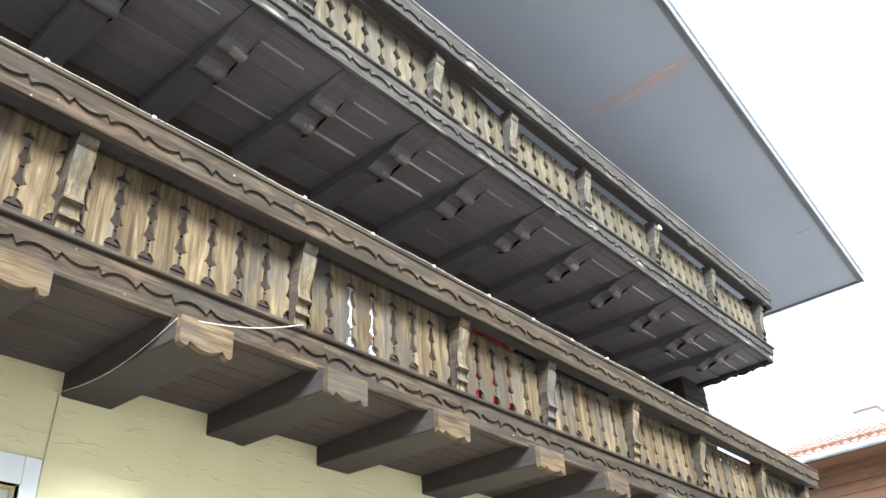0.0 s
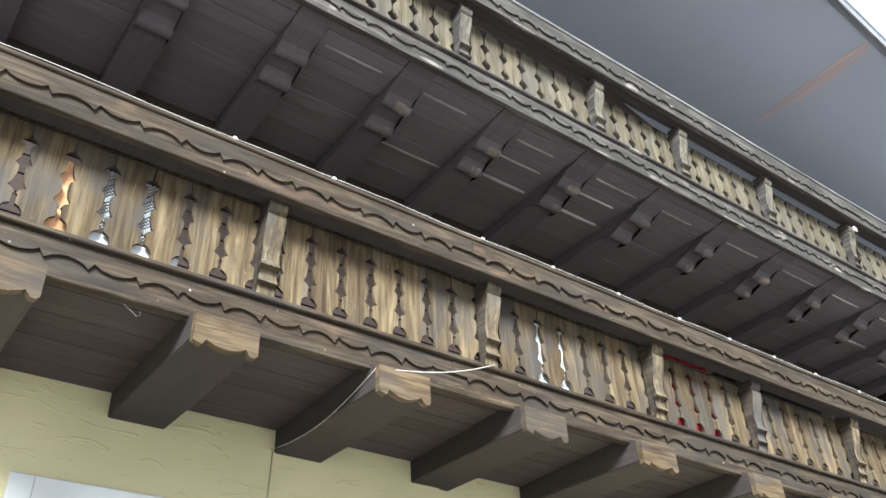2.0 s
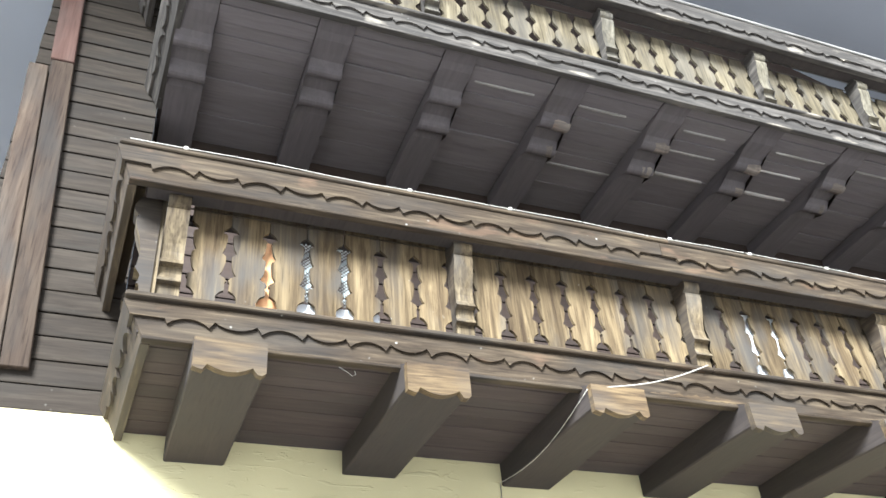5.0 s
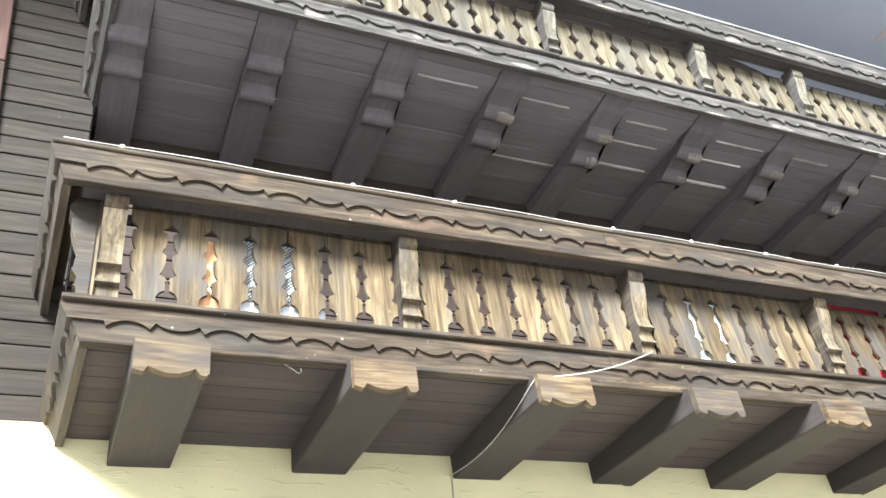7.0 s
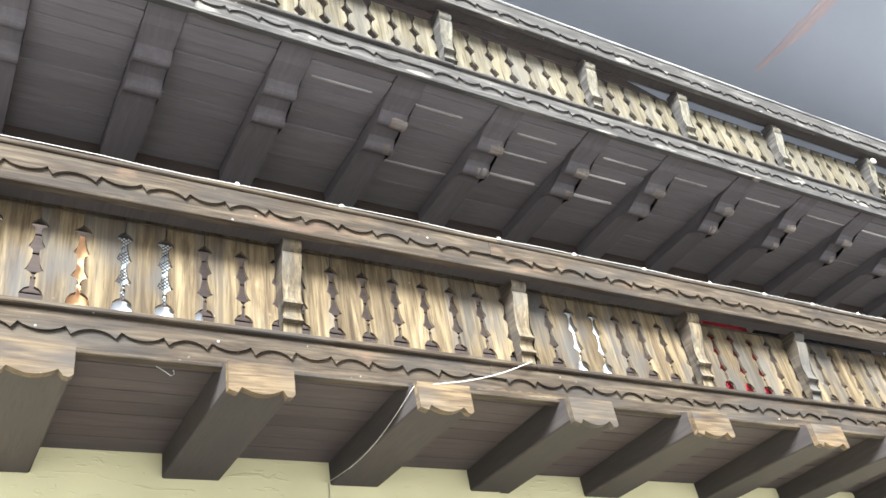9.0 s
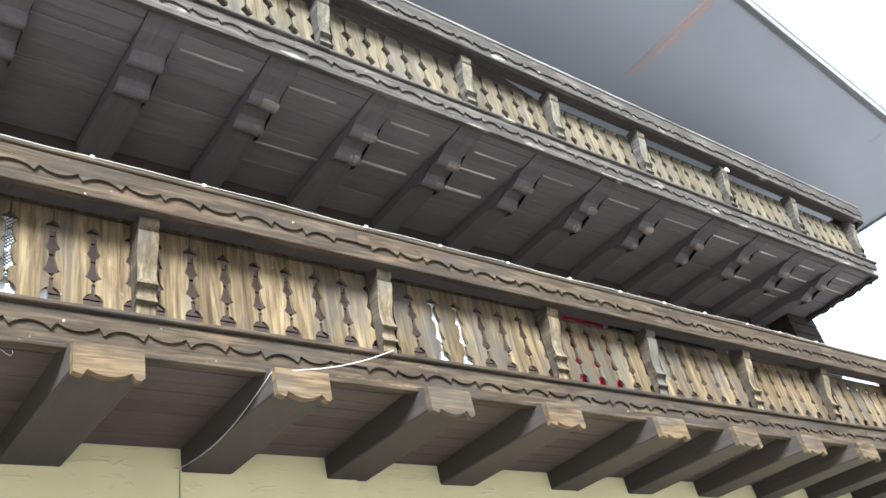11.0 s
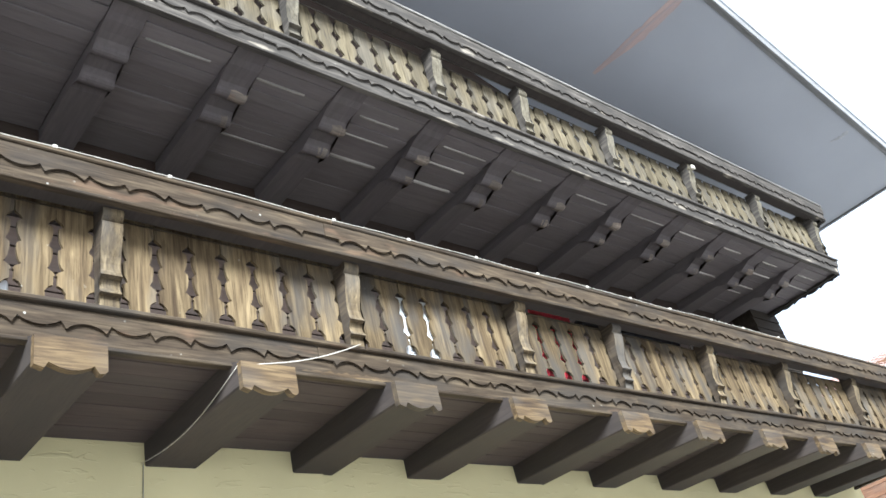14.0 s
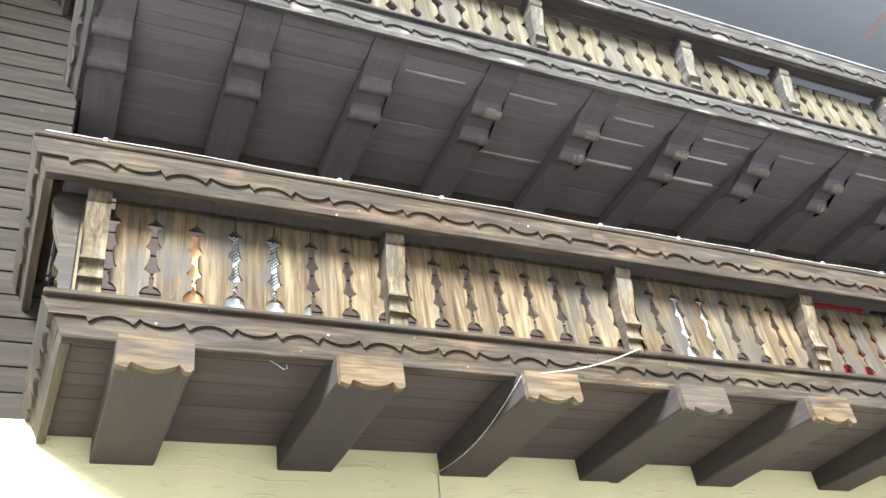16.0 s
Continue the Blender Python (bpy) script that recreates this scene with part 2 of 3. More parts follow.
M_PLASTER = plaster("yellow_plaster", (0.53, 0.462, 0.252))
M_WHITE = plain("white_paint", (0.56, 0.545, 0.49), 0.6, 0.3, 0.06, 5, 0.05)
M_CORD = plain("white_cord", (0.40, 0.362, 0.295), 0.6, 0.3, 0.12, 40, 0.0)
M_GREYCORD = plain("grey_cable", (0.34, 0.32, 0.26), 0.6, 0.3, 0.15, 40, 0.0)
M_ZINC = plain("zinc_sheet", (0.42, 0.43, 0.44), 0.45, 0.5, 0.2, 6, 0.05)
M_RED = plain("red_cloth", (0.72, 0.06, 0.08), 0.85, 0.15, 0.2, 30, 0.2)
M_DARKCLOTH = plain("dark_cloth", (0.06, 0.06, 0.065), 0.85, 0.15, 0.25, 30, 0.2)
M_ORANGE = plain("orange_cloth", (0.88, 0.48, 0.22), 0.85, 0.15, 0.12, 20, 0.15)
M_TOWEL = plain("white_cloth", (0.66, 0.65, 0.62), 0.9, 0.1, 0.05, 30, 0.15)
M_LACE = plain("grey_lace", (0.36, 0.385, 0.36), 0.9, 0.1, 0.2, 60, 0.2)
M_TILE = plain("clay_tile", (0.27, 0.17, 0.135), 0.8, 0.25, 0.35, 7, 0.2)
M_NWOOD = wood("neighbour_wood", (0.1145, 0.0556, 0.0293), (0.1582, 0.0799, 0.0411), (0.2086, 0.1101, 0.0595), "y", weather=0.2, spread=0.12)
M_NPLASTER = plain("pale_plaster", (0.66, 0.63, 0.56), 0.9, 0.15, 0.08, 3, 0.2)
M_GROUND = plain("gravel", (0.33, 0.322, 0.31), 0.95, 0.1, 0.3, 14, 0.5)
M_GLASS, _n, _l, _b = nodes_of("window_glass", 0.05, 0.5)
_b.inputs["Base Color"].default_value = (0.02, 0.022, 0.025, 1)
M_WEB = plain("cobweb", (0.6, 0.6, 0.58), 0.9, 0.1, 0.1, 30, 0)


# ---- mesh helpers ----
def mesh_of(name, bm, material, smooth=False):
    bmesh.ops.recalc_face_normals(bm, faces=bm.faces)
    me = bpy.data.meshes.new(name)
    bm.to_mesh(me)
    bm.free()
    me.materials.append(material)
    if smooth:
        for p in me.polygons:
            p.use_smooth = True
    return me


def part(name, bm, material, parent, label="", at=None, smooth=False):
    ob = new(name, bm if isinstance(bm, bpy.types.Mesh) else mesh_of(name, bm, material, smooth))
    ob.parent = parent
    if at is not None:
        ob.matrix_local = at
    if label:
        tagged(ob, label)
    return ob


def thing(name, label, category, kind="", group="", at=None):
    ob = new(name)
    if at is not None:
        ob.matrix_world = at
    return tagged(ob, label, category, group, kind)


def solid(name, bm, material, label, category, kind="", group="", at=None, smooth=False):
    ob = new(name, mesh_of(name, bm, material, smooth))
    if at is not None:
        ob.matrix_world = at
    return tagged(ob, label, category, group, kind)


def box(x0, x1, y0, y1, z0, z1, bevel=0.004, bm=None):
    made = bm is None
    bm = bm or bmesh.new()
    v = [bm.verts.new((x, y, z)) for x in (x0, x1) for y in (y0, y1) for z in (z0, z1)]
    f = [bm.faces.new([v[i] for i in q]) for q in ((0, 1, 3, 2), (4, 6, 7, 5), (0, 4, 5, 1), (2, 3, 7, 6), (0, 2, 6, 4), (1, 5, 7, 3))]
    if bevel and made:
        bmesh.ops.recalc_face_normals(bm, faces=bm.faces)
        bmesh.ops.bevel(bm, geom=bm.edges[:], offset=bevel, segments=1, affect="EDGES")
    return bm


def prism(outline, axis, a, b, bevel=0.0):
    """An outline of two coordinates, drawn out along an axis from a to b. For x: (y, z); y: (x, z); z: (x, y)."""
    bm = bmesh.new()
    put = {"x": lambda p, q, s: (s, p, q), "y": lambda p, q, s: (p, s, q), "z": lambda p, q, s: (p, q, s)}[axis]
    rings = [[bm.verts.new(put(p, q, s)) for p, q in outline] for s in (a, b)]
    n = len(outline)
    for i in range(n):
        bm.faces.new((rings[0][i], rings[0][(i + 1) % n], rings[1][(i + 1) % n], rings[1][i]))
    caps = [bm.faces.new(r) for r in rings]
    bmesh.ops.triangulate(bm, faces=caps)
    bmesh.ops.recalc_face_normals(bm, faces=bm.faces)
    return bm


def strip(stations, y0, y1):
    """A board upright in the xz plane from stations (x, z_low, z_high), between two depths."""
    bm = bmesh.new()
    rows = [[bm.verts.new((x, y, z)) for y, z in ((y0, lo), (y0, hi), (y1, hi), (y1, lo))] for x, lo, hi in stations]
    for p, q in zip(rows, rows[1:]):
        for i in range(4):
            bm.faces.new((p[i], p[(i + 1) % 4], q[(i + 1) % 4], q[i]))
    bm.faces.new(rows[0])
    bm.faces.new(rows[-1])
    return bm


def tube(points, r, sides=6):
    """A thin round cord along points."""
    bm = bmesh.new()
    pts = [Vector(p) for p in points]
    rings = []
    for i, p in enumerate(pts):
        d = (pts[min(i + 1, len(pts) - 1)] - pts[max(i - 1, 0)]).normalized()
        u = d.cross(Vector((0, 0, 1)) if abs(d.z) < 0.9 else Vector((1, 0, 0))).normalized()
        w = d.cross(u)
        rings.append([bm.verts.new(p + r * (math.cos(a) * u + math.sin(a) * w)) for a in (2 * math.pi * k / sides for k in range(sides))])
    for p, q in zip(rings, rings[1:]):
        for i in range(sides):
            bm.faces.new((p[i], p[(i + 1) % sides], q[(i + 1) % sides], q[i]))
    bm.faces.new(rings[0])
    bm.faces.new(rings[-1])
    return bm


def cloth(x0, x1, z0, z1, y, folds, depth, seed):
    """A hanging cloth with folds, a centimetre thick."""
    rnd = random.Random(seed)
    ph = rnd.random() * 6
    n = 36
    bm = bmesh.new()
    cols = []
    for i in range(n + 1):
        s = i / n
        col = []
        for j in range(7):
            t = j / 6
            yy = y + depth * (0.4 + 0.6 * (1 - t)) * math.sin(folds * 2 * math.pi * s + ph + 0.5 * t)
            zz = z0 + (z1 - z0) * t + (0.015 * math.sin(9 * s + ph) if j == 0 else 0)
            col.append((bm.verts.new((x0 + (x1 - x0) * s, yy, zz)), bm.verts.new((x0 + (x1 - x0) * s, yy + 0.01, zz))))
        cols.append(col)
    for p, q in zip(cols, cols[1:]):
        for j in range(6):
            bm.faces.new((p[j][0], q[j][0], q[j + 1][0], p[j + 1][0]))
            bm.faces.new((p[j][1], p[j + 1][1], q[j + 1][1], q[j][1]))
        bm.faces.new((p[0][0], p[0][1], q[0][1], q[0][0]))
        bm.faces.new((p[6][0], q[6][0], q[6][1], p[6][1]))
    for c in (cols[0], cols[-1]):
        for j in range(6):
            bm.faces.new((c[j][0], c[j + 1][0], c[j + 1][1], c[j][1]))
    return bm


# ---- plan ----
X0, X1 = 0.0, 11.58                   # balcony's ends
WALL = 1.115                          # front face of the wall
RECESS = 0.30                         # by how much the timber wall behind the balconies is set back
RAIL = 0.12                           # by how much the handrail stands out beyond the floor's edge
Z_BOT, Z_TOP = 3.666, 3.892            # lower fascia
R_BOT, R_TOP = 4.464, 4.70             # handrail's skirt and cap
SOFFIT = 3.715
JOISTS = (0.646, 1.64, 2.649, 3.652, 4.629, 5.776, 6.743, 7.761, 8.75, 9.77, 10.76)   # right sides
JW = 0.325
POSTS_LOW = (0.18, 1.703, 3.203, 4.71, 5.842, 7.203, 8.564, 10.08, 11.40)
POSTS_UP = (0.18, 1.67, 3.128, 4.585, 5.674, 6.97, 8.455, 9.924, 11.42)
BOARD_Y = 0.107
B0, B1 = 3.90, 4.495                   # baluster boards' feet and heads
SCALLOP = 0.212
UP_JOISTS = tuple(0.26 + 0.88 * k for k in range(13))   # right sides of the upper consoles
UP_JW = 0.24
UP_RISE = 0.045                       # the upper handrail stands higher over its boards
SPLAY = 2.3                           # degrees by which the left end is out of square

# ---- ground ----
bm = bmesh.new()
bmesh.ops.create_grid(bm, x_segments=40, y_segments=40, size=600)
solid("ground", bm, M_GROUND, "pale gravel yard round the house", "ground", "structure")


def scallop_low(length, z, rnd):
    """Lower edge of a carved trim board: arches and swags by turns, with a tooth between; (s, z)."""
    out = [(0.0, z + 0.025), (0.10, z + 0.022)]
    s, k = 0.10, 0
    while s + SCALLOP < length - 0.06:
        w = SCALLOP * rnd.uniform(0.96, 1.04)
        j = rnd.uniform(-0.003, 0.003)
        for i in range(9):
            u = i / 8
            e = 0.038 * math.sin(math.pi * u) ** 0.75 - 0.006 if k % 2 == 0 else 0.034 - 0.032 * math.sin(math.pi * u) ** 0.75
            out.append((s + 0.012 + (w - 0.024) * u, z + e + j))
        s, k = s + w, k + 1
    out += [(s + 0.012, z + 0.022), (length, z + 0.025)]
    return out


def scallop_board(length, z_low, z_high, y0, y1, seed):
    return strip([(s, z, z_high) for s, z in scallop_low(length, z_low, random.Random(seed))], y0, y1)


# gap between neighbouring boards: height above the foot of the carving and half its width
GAP = ((-0.020, 0.051), (-0.002, 0.049), (0.014, 0.043), (0.026, 0.033), (0.034, 0.019), (0.038, 0.011), (0.088, 0.011), (0.095, 0.003), (0.112, 0.012), (0.131, 0.04), (0.143, 0.034),
       (0.168, 0.022), (0.210, 0.016), (0.248, 0.016), (0.253, 0.022), (0.265, 0.036), (0.277, 0.033), (0.304, 0.022), (0.342, 0.016), (0.376, 0.015), (0.383, 0.018), (0.395, 0.042), (0.409, 0.038), (0.422, 0.027), (0.433, 0.01), (0.443, 0.0025))


# the same for the upper boards: two lozenges between three lobes
GAP_UP = ((0.0, 0.005), (0.09, 0.008), (0.125, 0.018), (0.148, 0.042), (0.166, 0.048), (0.182, 0.038), (0.21, 0.016), (0.25, 0.007), (0.29, 0.009), (0.32, 0.019), (0.340, 0.042),
          (0.357, 0.048), (0.372, 0.038), (0.40, 0.016), (0.44, 0.007), (0.48, 0.010), (0.51, 0.022), (0.53, 0.036))


def baluster_mesh(width, seed, upper, head=B1):
    """One sawn board, whose edges are carved alike."""
    rnd = random.Random(seed)
    foot = 3.992
    if upper:
        levels = [(B0 + 0.03 + h, g) for h, g in GAP_UP] + [(B1, 0.036)]
    else:
        levels = [(B0, 0.050)] + [(foot + h, g) for h, g in GAP] + [(head, 0.0015)]
    bm = bmesh.new()
    t = 0.019
    lean = rnd.uniform(-0.004, 0.004)
    rows = []
    for z, g in levels:
        w = max(0.02, width / 2 - g * rnd.uniform(0.93, 1.05))
        sh = lean * (z - B0)
        rows.append([bm.verts.new((sh + x, y, z)) for x, y in ((-w, 0), (w, 0), (w, t), (-w, t))])
    for p, q in zip(rows, rows[1:]):
        for i in range(4):
            bm.faces.new((p[i], p[(i + 1) % 4], q[(i + 1) % 4], q[i]))
    bm.faces.new(rows[0])
    bm.faces.new(rows[-1])
    return mesh_of("baluster_board", bm, M_BOARD_UP if upper else M_BOARD)


def arc(cy, cz, r, a0, a1, n=6):
    return [(cy + r * math.cos(radians(a0 + (a1 - a0) * i / n)), cz + r * math.sin(radians(a0 + (a1 - a0) * i / n))) for i in range(n + 1)]


def bracket_mesh(face, cheek):
    """A carved S-shaped bracket, which stands on the lower fascia before the boards and carries the handrail."""
    y = BOARD_Y - 0.001
    front = [(y, 4.52), (-0.055, 4.52)]
    front += arc(-0.045, 4.455, 0.042, 110, 245, 7)
    front += [(-0.040, 4.405), (-0.062, 4.398), (-0.064, 4.375), (-0.050, 4.33), (-0.022, 4.27), (0.006, 4.215), (0.018, 4.17), (0.012, 4.13), (-0.012, 4.098), (-0.022, 4.088)]
    front += [(0.030, 4.080), (0.040, 4.055), (0.034, 4.03), (0.014, 4.008), (0.004, 4.0), (0.004, 3.994), (0.055, 3.99), (0.055, 3.895), (y, 3.895)]
    front = [(y + (p - y) * 0.68, q) for p, q in front]
    bm = prism(front, "x", -0.055, 0.055)
    me = mesh_of("bracket", bm, face)
    me.materials.append(cheek)         # the sawn cheeks take a darker wood than the front
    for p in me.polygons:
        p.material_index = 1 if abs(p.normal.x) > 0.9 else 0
    return me


def joist_end_mesh(seed):
    """The pale carved cap on a joist's head: a swag between two teeth below."""
    rnd = random.Random(seed)
    w, z, top = JW, 3.492, 3.655
    low = [(0, z + 0.012), (0.028, z + 0.002), (0.045, z - 0.002), (0.062, z + 0.028)]
    low += [(0.062 + (w - 0.124) * u, z + 0.028 - 0.030 * math.sin(math.pi * u)) for u in (0.1, 0.22, 0.35, 0.5, 0.65, 0.78, 0.9)]
    low += [(w - 0.062, z + 0.030), (w - 0.040, z - 0.002 + rnd.uniform(-0.004, 0.004)), (w - 0.018, z - 0.004), (w, z + 0.012)]
    return mesh_of("joist_end", strip([(x - w, lo, top) for x, lo in low], -0.052, -0.012), M_END)


def joist_mesh():
    """A joist from the carved head to the wall, with planed arrises."""
    bm = bmesh.new()
    c = 0.008
    rows = []
    for y, lo in ((-0.012, 3.522), (0.3, 3.538), (WALL + 0.12, 3.574)):
        rows.append([bm.verts.new((x, y, z)) for x, z in ((-JW, lo + c), (-JW + c, lo), (-c, lo), (0, lo + c), (0, SOFFIT + 0.10), (-JW, SOFFIT + 0.10))])
        if y < 0:
            for v in rows[-1][4:]:
                v.co.z = Z_BOT - 0.003
    for p, q in zip(rows, rows[1:]):
        for i in range(6):
            bm.faces.new((p[i], p[(i + 1) % 6], q[(i + 1) % 6], q[i]))
    bm.faces.new(rows[0])
    bm.faces.new(rows[-1])
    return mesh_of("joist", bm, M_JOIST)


def corbel_mesh():
    """An upper joist with a console below it, carved in two rounded steps that deepen towards the wall."""
    z = SOFFIT
    prof = [(0.09, z + 0.09), (0.09, z - 0.012), (0.20, z - 0.016), (0.26, z - 0.030), (0.36, z - 0.034), (0.42, z - 0.044)]
    prof += arc(0.50, z - 0.056, 0.052, 200, 330, 6)
    prof += [(0.56, z - 0.052), (0.60, z - 0.064), (0.66, z - 0.072)]
    prof += arc(0.745, z - 0.088, 0.058, 200, 325, 6)
    prof += [(0.82, z - 0.085), (0.88, z - 0.10), (WALL + 0.42, z - 0.11), (WALL + 0.42, z + 0.09)]
    return mesh_of("joist", prism(prof, "x", -UP_JW, 0.0), M_JOIST_HAZED)


def scroll_mesh(y, drop, seed):
    """The worn free corner of a console's step: a chipped, carved roll that fades out along the nose."""
    rnd = random.Random(seed)
    bm = bmesh.new()
    rows = []
    for i, x in enumerate((-0.13, -0.10, -0.07, -0.045, -0.02, 0.002, 0.009)):
        r = 0.050 + 0.011 * math.sin(math.pi * (i + 0.6) / 7.2) + rnd.uniform(-0.003, 0.003)
        a0, a1 = 200 + rnd.uniform(-14, 14), 320 + rnd.uniform(-10, 22)
        ring = arc(y + rnd.uniform(-0.004, 0.004), SOFFIT - drop, r, a0, a1, 8)
        rows.append([bm.verts.new((x, p, q)) for p, q in ring] + [bm.verts.new((x, y, SOFFIT - drop + 0.01))])
    n = len(rows[0])
    for p, q in zip(rows, rows[1:]):
        for i in range(n):
            bm.faces.new((p[i], p[(i + 1) % n], q[(i + 1) % n], q[i]))
    bm.faces.new(rows[0])
    bm.faces.new(rows[-1])
    return mesh_of("carved_scroll", bm, M_SCROLL)


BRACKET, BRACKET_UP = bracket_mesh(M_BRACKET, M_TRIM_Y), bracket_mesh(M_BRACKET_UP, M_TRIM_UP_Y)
JOIST, CORBEL = joist_mesh(), corbel_mesh()
SCROLLS = [(scroll_mesh(0.50, 0.054, k), scroll_mesh(0.745, 0.086, k + 9)) for k in range(3)]
ENDS = [joist_end_mesh(k) for k in range(5)]


def balcony(name, label, posts, at, seed, upper):
    rnd = random.Random(seed)
    wall = WALL - at.translation.y
    trim, trim_y = (M_TRIM_UP, M_TRIM_UP_Y) if upper else (M_TRIM, M_TRIM_Y)
    left = X0 - 0.075 if upper else X0
    b = thing(name, label, "balcony", group="balconies", at=at)
    # floor planks, seen from below
    rows_of = [0.07, 0.19, 0.325, 0.43, 0.545, 0.68, 0.82, 0.95, wall - 0.003, wall + RECESS - 0.004]
    for k, (ya, yb) in enumerate(zip(rows_of, rows_of[1:])):
        if not upper:
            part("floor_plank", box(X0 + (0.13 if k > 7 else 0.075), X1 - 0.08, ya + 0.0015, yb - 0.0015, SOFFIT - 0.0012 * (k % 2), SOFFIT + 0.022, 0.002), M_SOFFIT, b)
            continue
        for xa, xb in zip((X0 + 0.08, *UP_JOISTS), (*(j - UP_JW for j in UP_JOISTS), X1 - 0.08)):
            if xb - xa < 0.1:
                continue
            drop = rnd.choice((0.0, 0.003, 0.006)) if k not in (1, 3, 6) else rnd.uniform(0.010, 0.016)
            part("floor_plank", box(xa + 0.003, xb - 0.003, ya + 0.0015, yb - 0.0015, SOFFIT - drop, SOFFIT + 0.022 - drop, 0.003), M_SOFFIT_HAZED, b)
            row = {2: 0, 4: 1, 6: 2, 7: 2}.get(k)
            if row is not None and 0.5 < xb - xa and xa > 1.9 and rnd.random() < (1.0, 0.65, 0.3)[row]:
                l0 = rnd.uniform(0.0, 0.12) * (xb - xa)
                l1 = rnd.uniform(0.62, 0.98) * (xb - xa)
                # uneven pale strip, which draws the light caught by this plank's edge
                worn = []
                for i in range(13):
                    u = i / 12
                    h = rnd.uniform(0.004, 0.011) * (0.25 + 0.75 * math.sin(math.pi * min(1, u * 1.05)) ** 0.5)
                    worn.append((xa + l0 + (l1 - l0) * u, SOFFIT - 0.018 - h, SOFFIT + 0.004))
                part("worn_strip", strip(worn, ya - 0.012, ya + 0.001), M_LIT_EDGE, b, "pale strip for the light caught along a plank's edge")
    part("floor_deck", box(X0 + 0.12, X1 - 0.10, 0.09, wall + RECESS - 0.004, SOFFIT + 0.03, SOFFIT + 0.06, 0), M_SOFFIT, b)
    # joists
    for k, x in enumerate(UP_JOISTS if upper else JOISTS):
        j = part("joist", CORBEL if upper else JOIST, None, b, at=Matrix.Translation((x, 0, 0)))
        if upper and k > 2:
            for roll in SCROLLS[k % 3]:
                part("carved_scroll", roll, None, j, "pale worn carved nose")
        if not upper:
            part("joist_end", ENDS[k % 5], None, j, "pale carved end cap")

    # a trim band: flat board, carved board, cap; front and both ends, of which the left one slants back under its cap
    def band(z_low, z_mid, z_high, out, depth_in, cap_out, left_board, left_cap, tag):
        xa, xc = left + left_board, left + left_cap
        xb, xd = X1 - left_board, X1 - left_cap
        slant = (xa - xc - 0.012) / (z_high - z_low)

        def lean(bm, x0, x1, shift=0.0):
            """Slants the ends outwards, from the foot of the boards to the cap."""
            for v in bm.verts:
                if v.co.x + shift < x0:
                    v.co.x -= slant * (v.co.z - z_low)
                elif v.co.x + shift > x1:
                    v.co.x += slant * (v.co.z - z_low)
            return bm

        part(tag + "_board", lean(box(xa, xb, out, out + 0.03, z_low, z_high - 0.004), xa + 0.02, xb - 0.02), trim, b)
        part(tag + "_edge", box(xa - 0.006, xb + 0.006, out - 0.012, out + 0.036, z_low - 0.004, z_low + 0.016, 0.004), trim, b)
        loose = 0.004 if upper else 0.0016
        ends = [xa - 0.018, *(x + rnd.uniform(-0.25, 0.25) for x in (2.9, 5.8, 8.7)), xb + 0.018]
        for k, (ea, eb) in enumerate(zip(ends, ends[1:])):
            at_k = Matrix.Translation((ea, out - 0.017 - 0.002 * (k % 2), 0)) @ pose(0, 0, z_mid, 0, rnd.uniform(-0.06, 0.06) * (1 + upper), 0) @ Matrix.Translation((0, 0, -z_mid))
            part("carved_" + tag, lean(scallop_board(eb - ea - 0.002, z_mid, z_high - 0.004, 0, 0.0155, seed + len(tag) + k), xa + 0.02, xb - 0.02, ea), trim, b, at=at_k)
        ends = [xc, *(x + rnd.uniform(-0.3, 0.3) for x in (3.2, 6.4, 9.3)), xd]
        for k, (ea, eb) in enumerate(zip(ends, ends[1:])):
            up_k = rnd.uniform(0, loose)
            part(tag + "_cap", box(ea, eb - 0.002, cap_out - rnd.uniform(0, loose), depth_in, z_high + up_k, z_high + 0.028 + up_k, 0.006), M_EDGE if upper and tag == "rail" else trim, b)
        # the ends, out of square and slanting outwards like the corners
        far = wall - 0.006
        for x, c, w in ((xa, xc, 1), (xb, xd, -1)):
            turn = Matrix.Translation((x, out, 0)) @ pose(0, 0, 0, 0, 0, SPLAY * w) @ Matrix.Translation((-x, -out, 0))
            lo, hi = sorted((x, x + w * 0.03))
            part(tag + "_side", lean(box(lo, hi, out + 0.032, far, z_low, z_high - 0.004), x + 1 if w > 0 else -9, x - 1 if w < 0 else 99), trim_y, b, at=turn)
            lo, hi = sorted((x - w * 0.008, x + w * 0.036))
            part(tag + "_side_edge", box(lo, hi, out + 0.038, far, z_low - 0.004, z_low + 0.014, 0.003), trim_y, b, at=turn)
            carved = scallop_board(far - out, z_low - 0.045 if upper and w < 0 else z_mid, z_high - 0.006, 0.0, 0.016, seed + 3 - w)
            bmesh.ops.transform(carved, matrix=Matrix.Translation((x - (0.002 if w > 0 else -0.018), out, 0)) @ pose(0, 0, 0, 0, 0, 90), verts=carved.verts)
            part("carved_" + tag + "_side", lean(carved, x + 1 if w > 0 else -9, x - 1 if w < 0 else 99), trim_y, b, at=turn)
            lo, hi = sorted((c, x + w * 0.09))
            part(tag + "_side_cap", box(lo, hi, depth_in + 0.002, far, z_high, z_high + 0.026, 0.006), trim_y, b, at=turn)

    up = UP_RISE if upper else 0.0
    band(Z_BOT, 3.756, Z_TOP - 0.028, 0.045, 0.16, 0.0, 0.104, 0.0, "fascia")
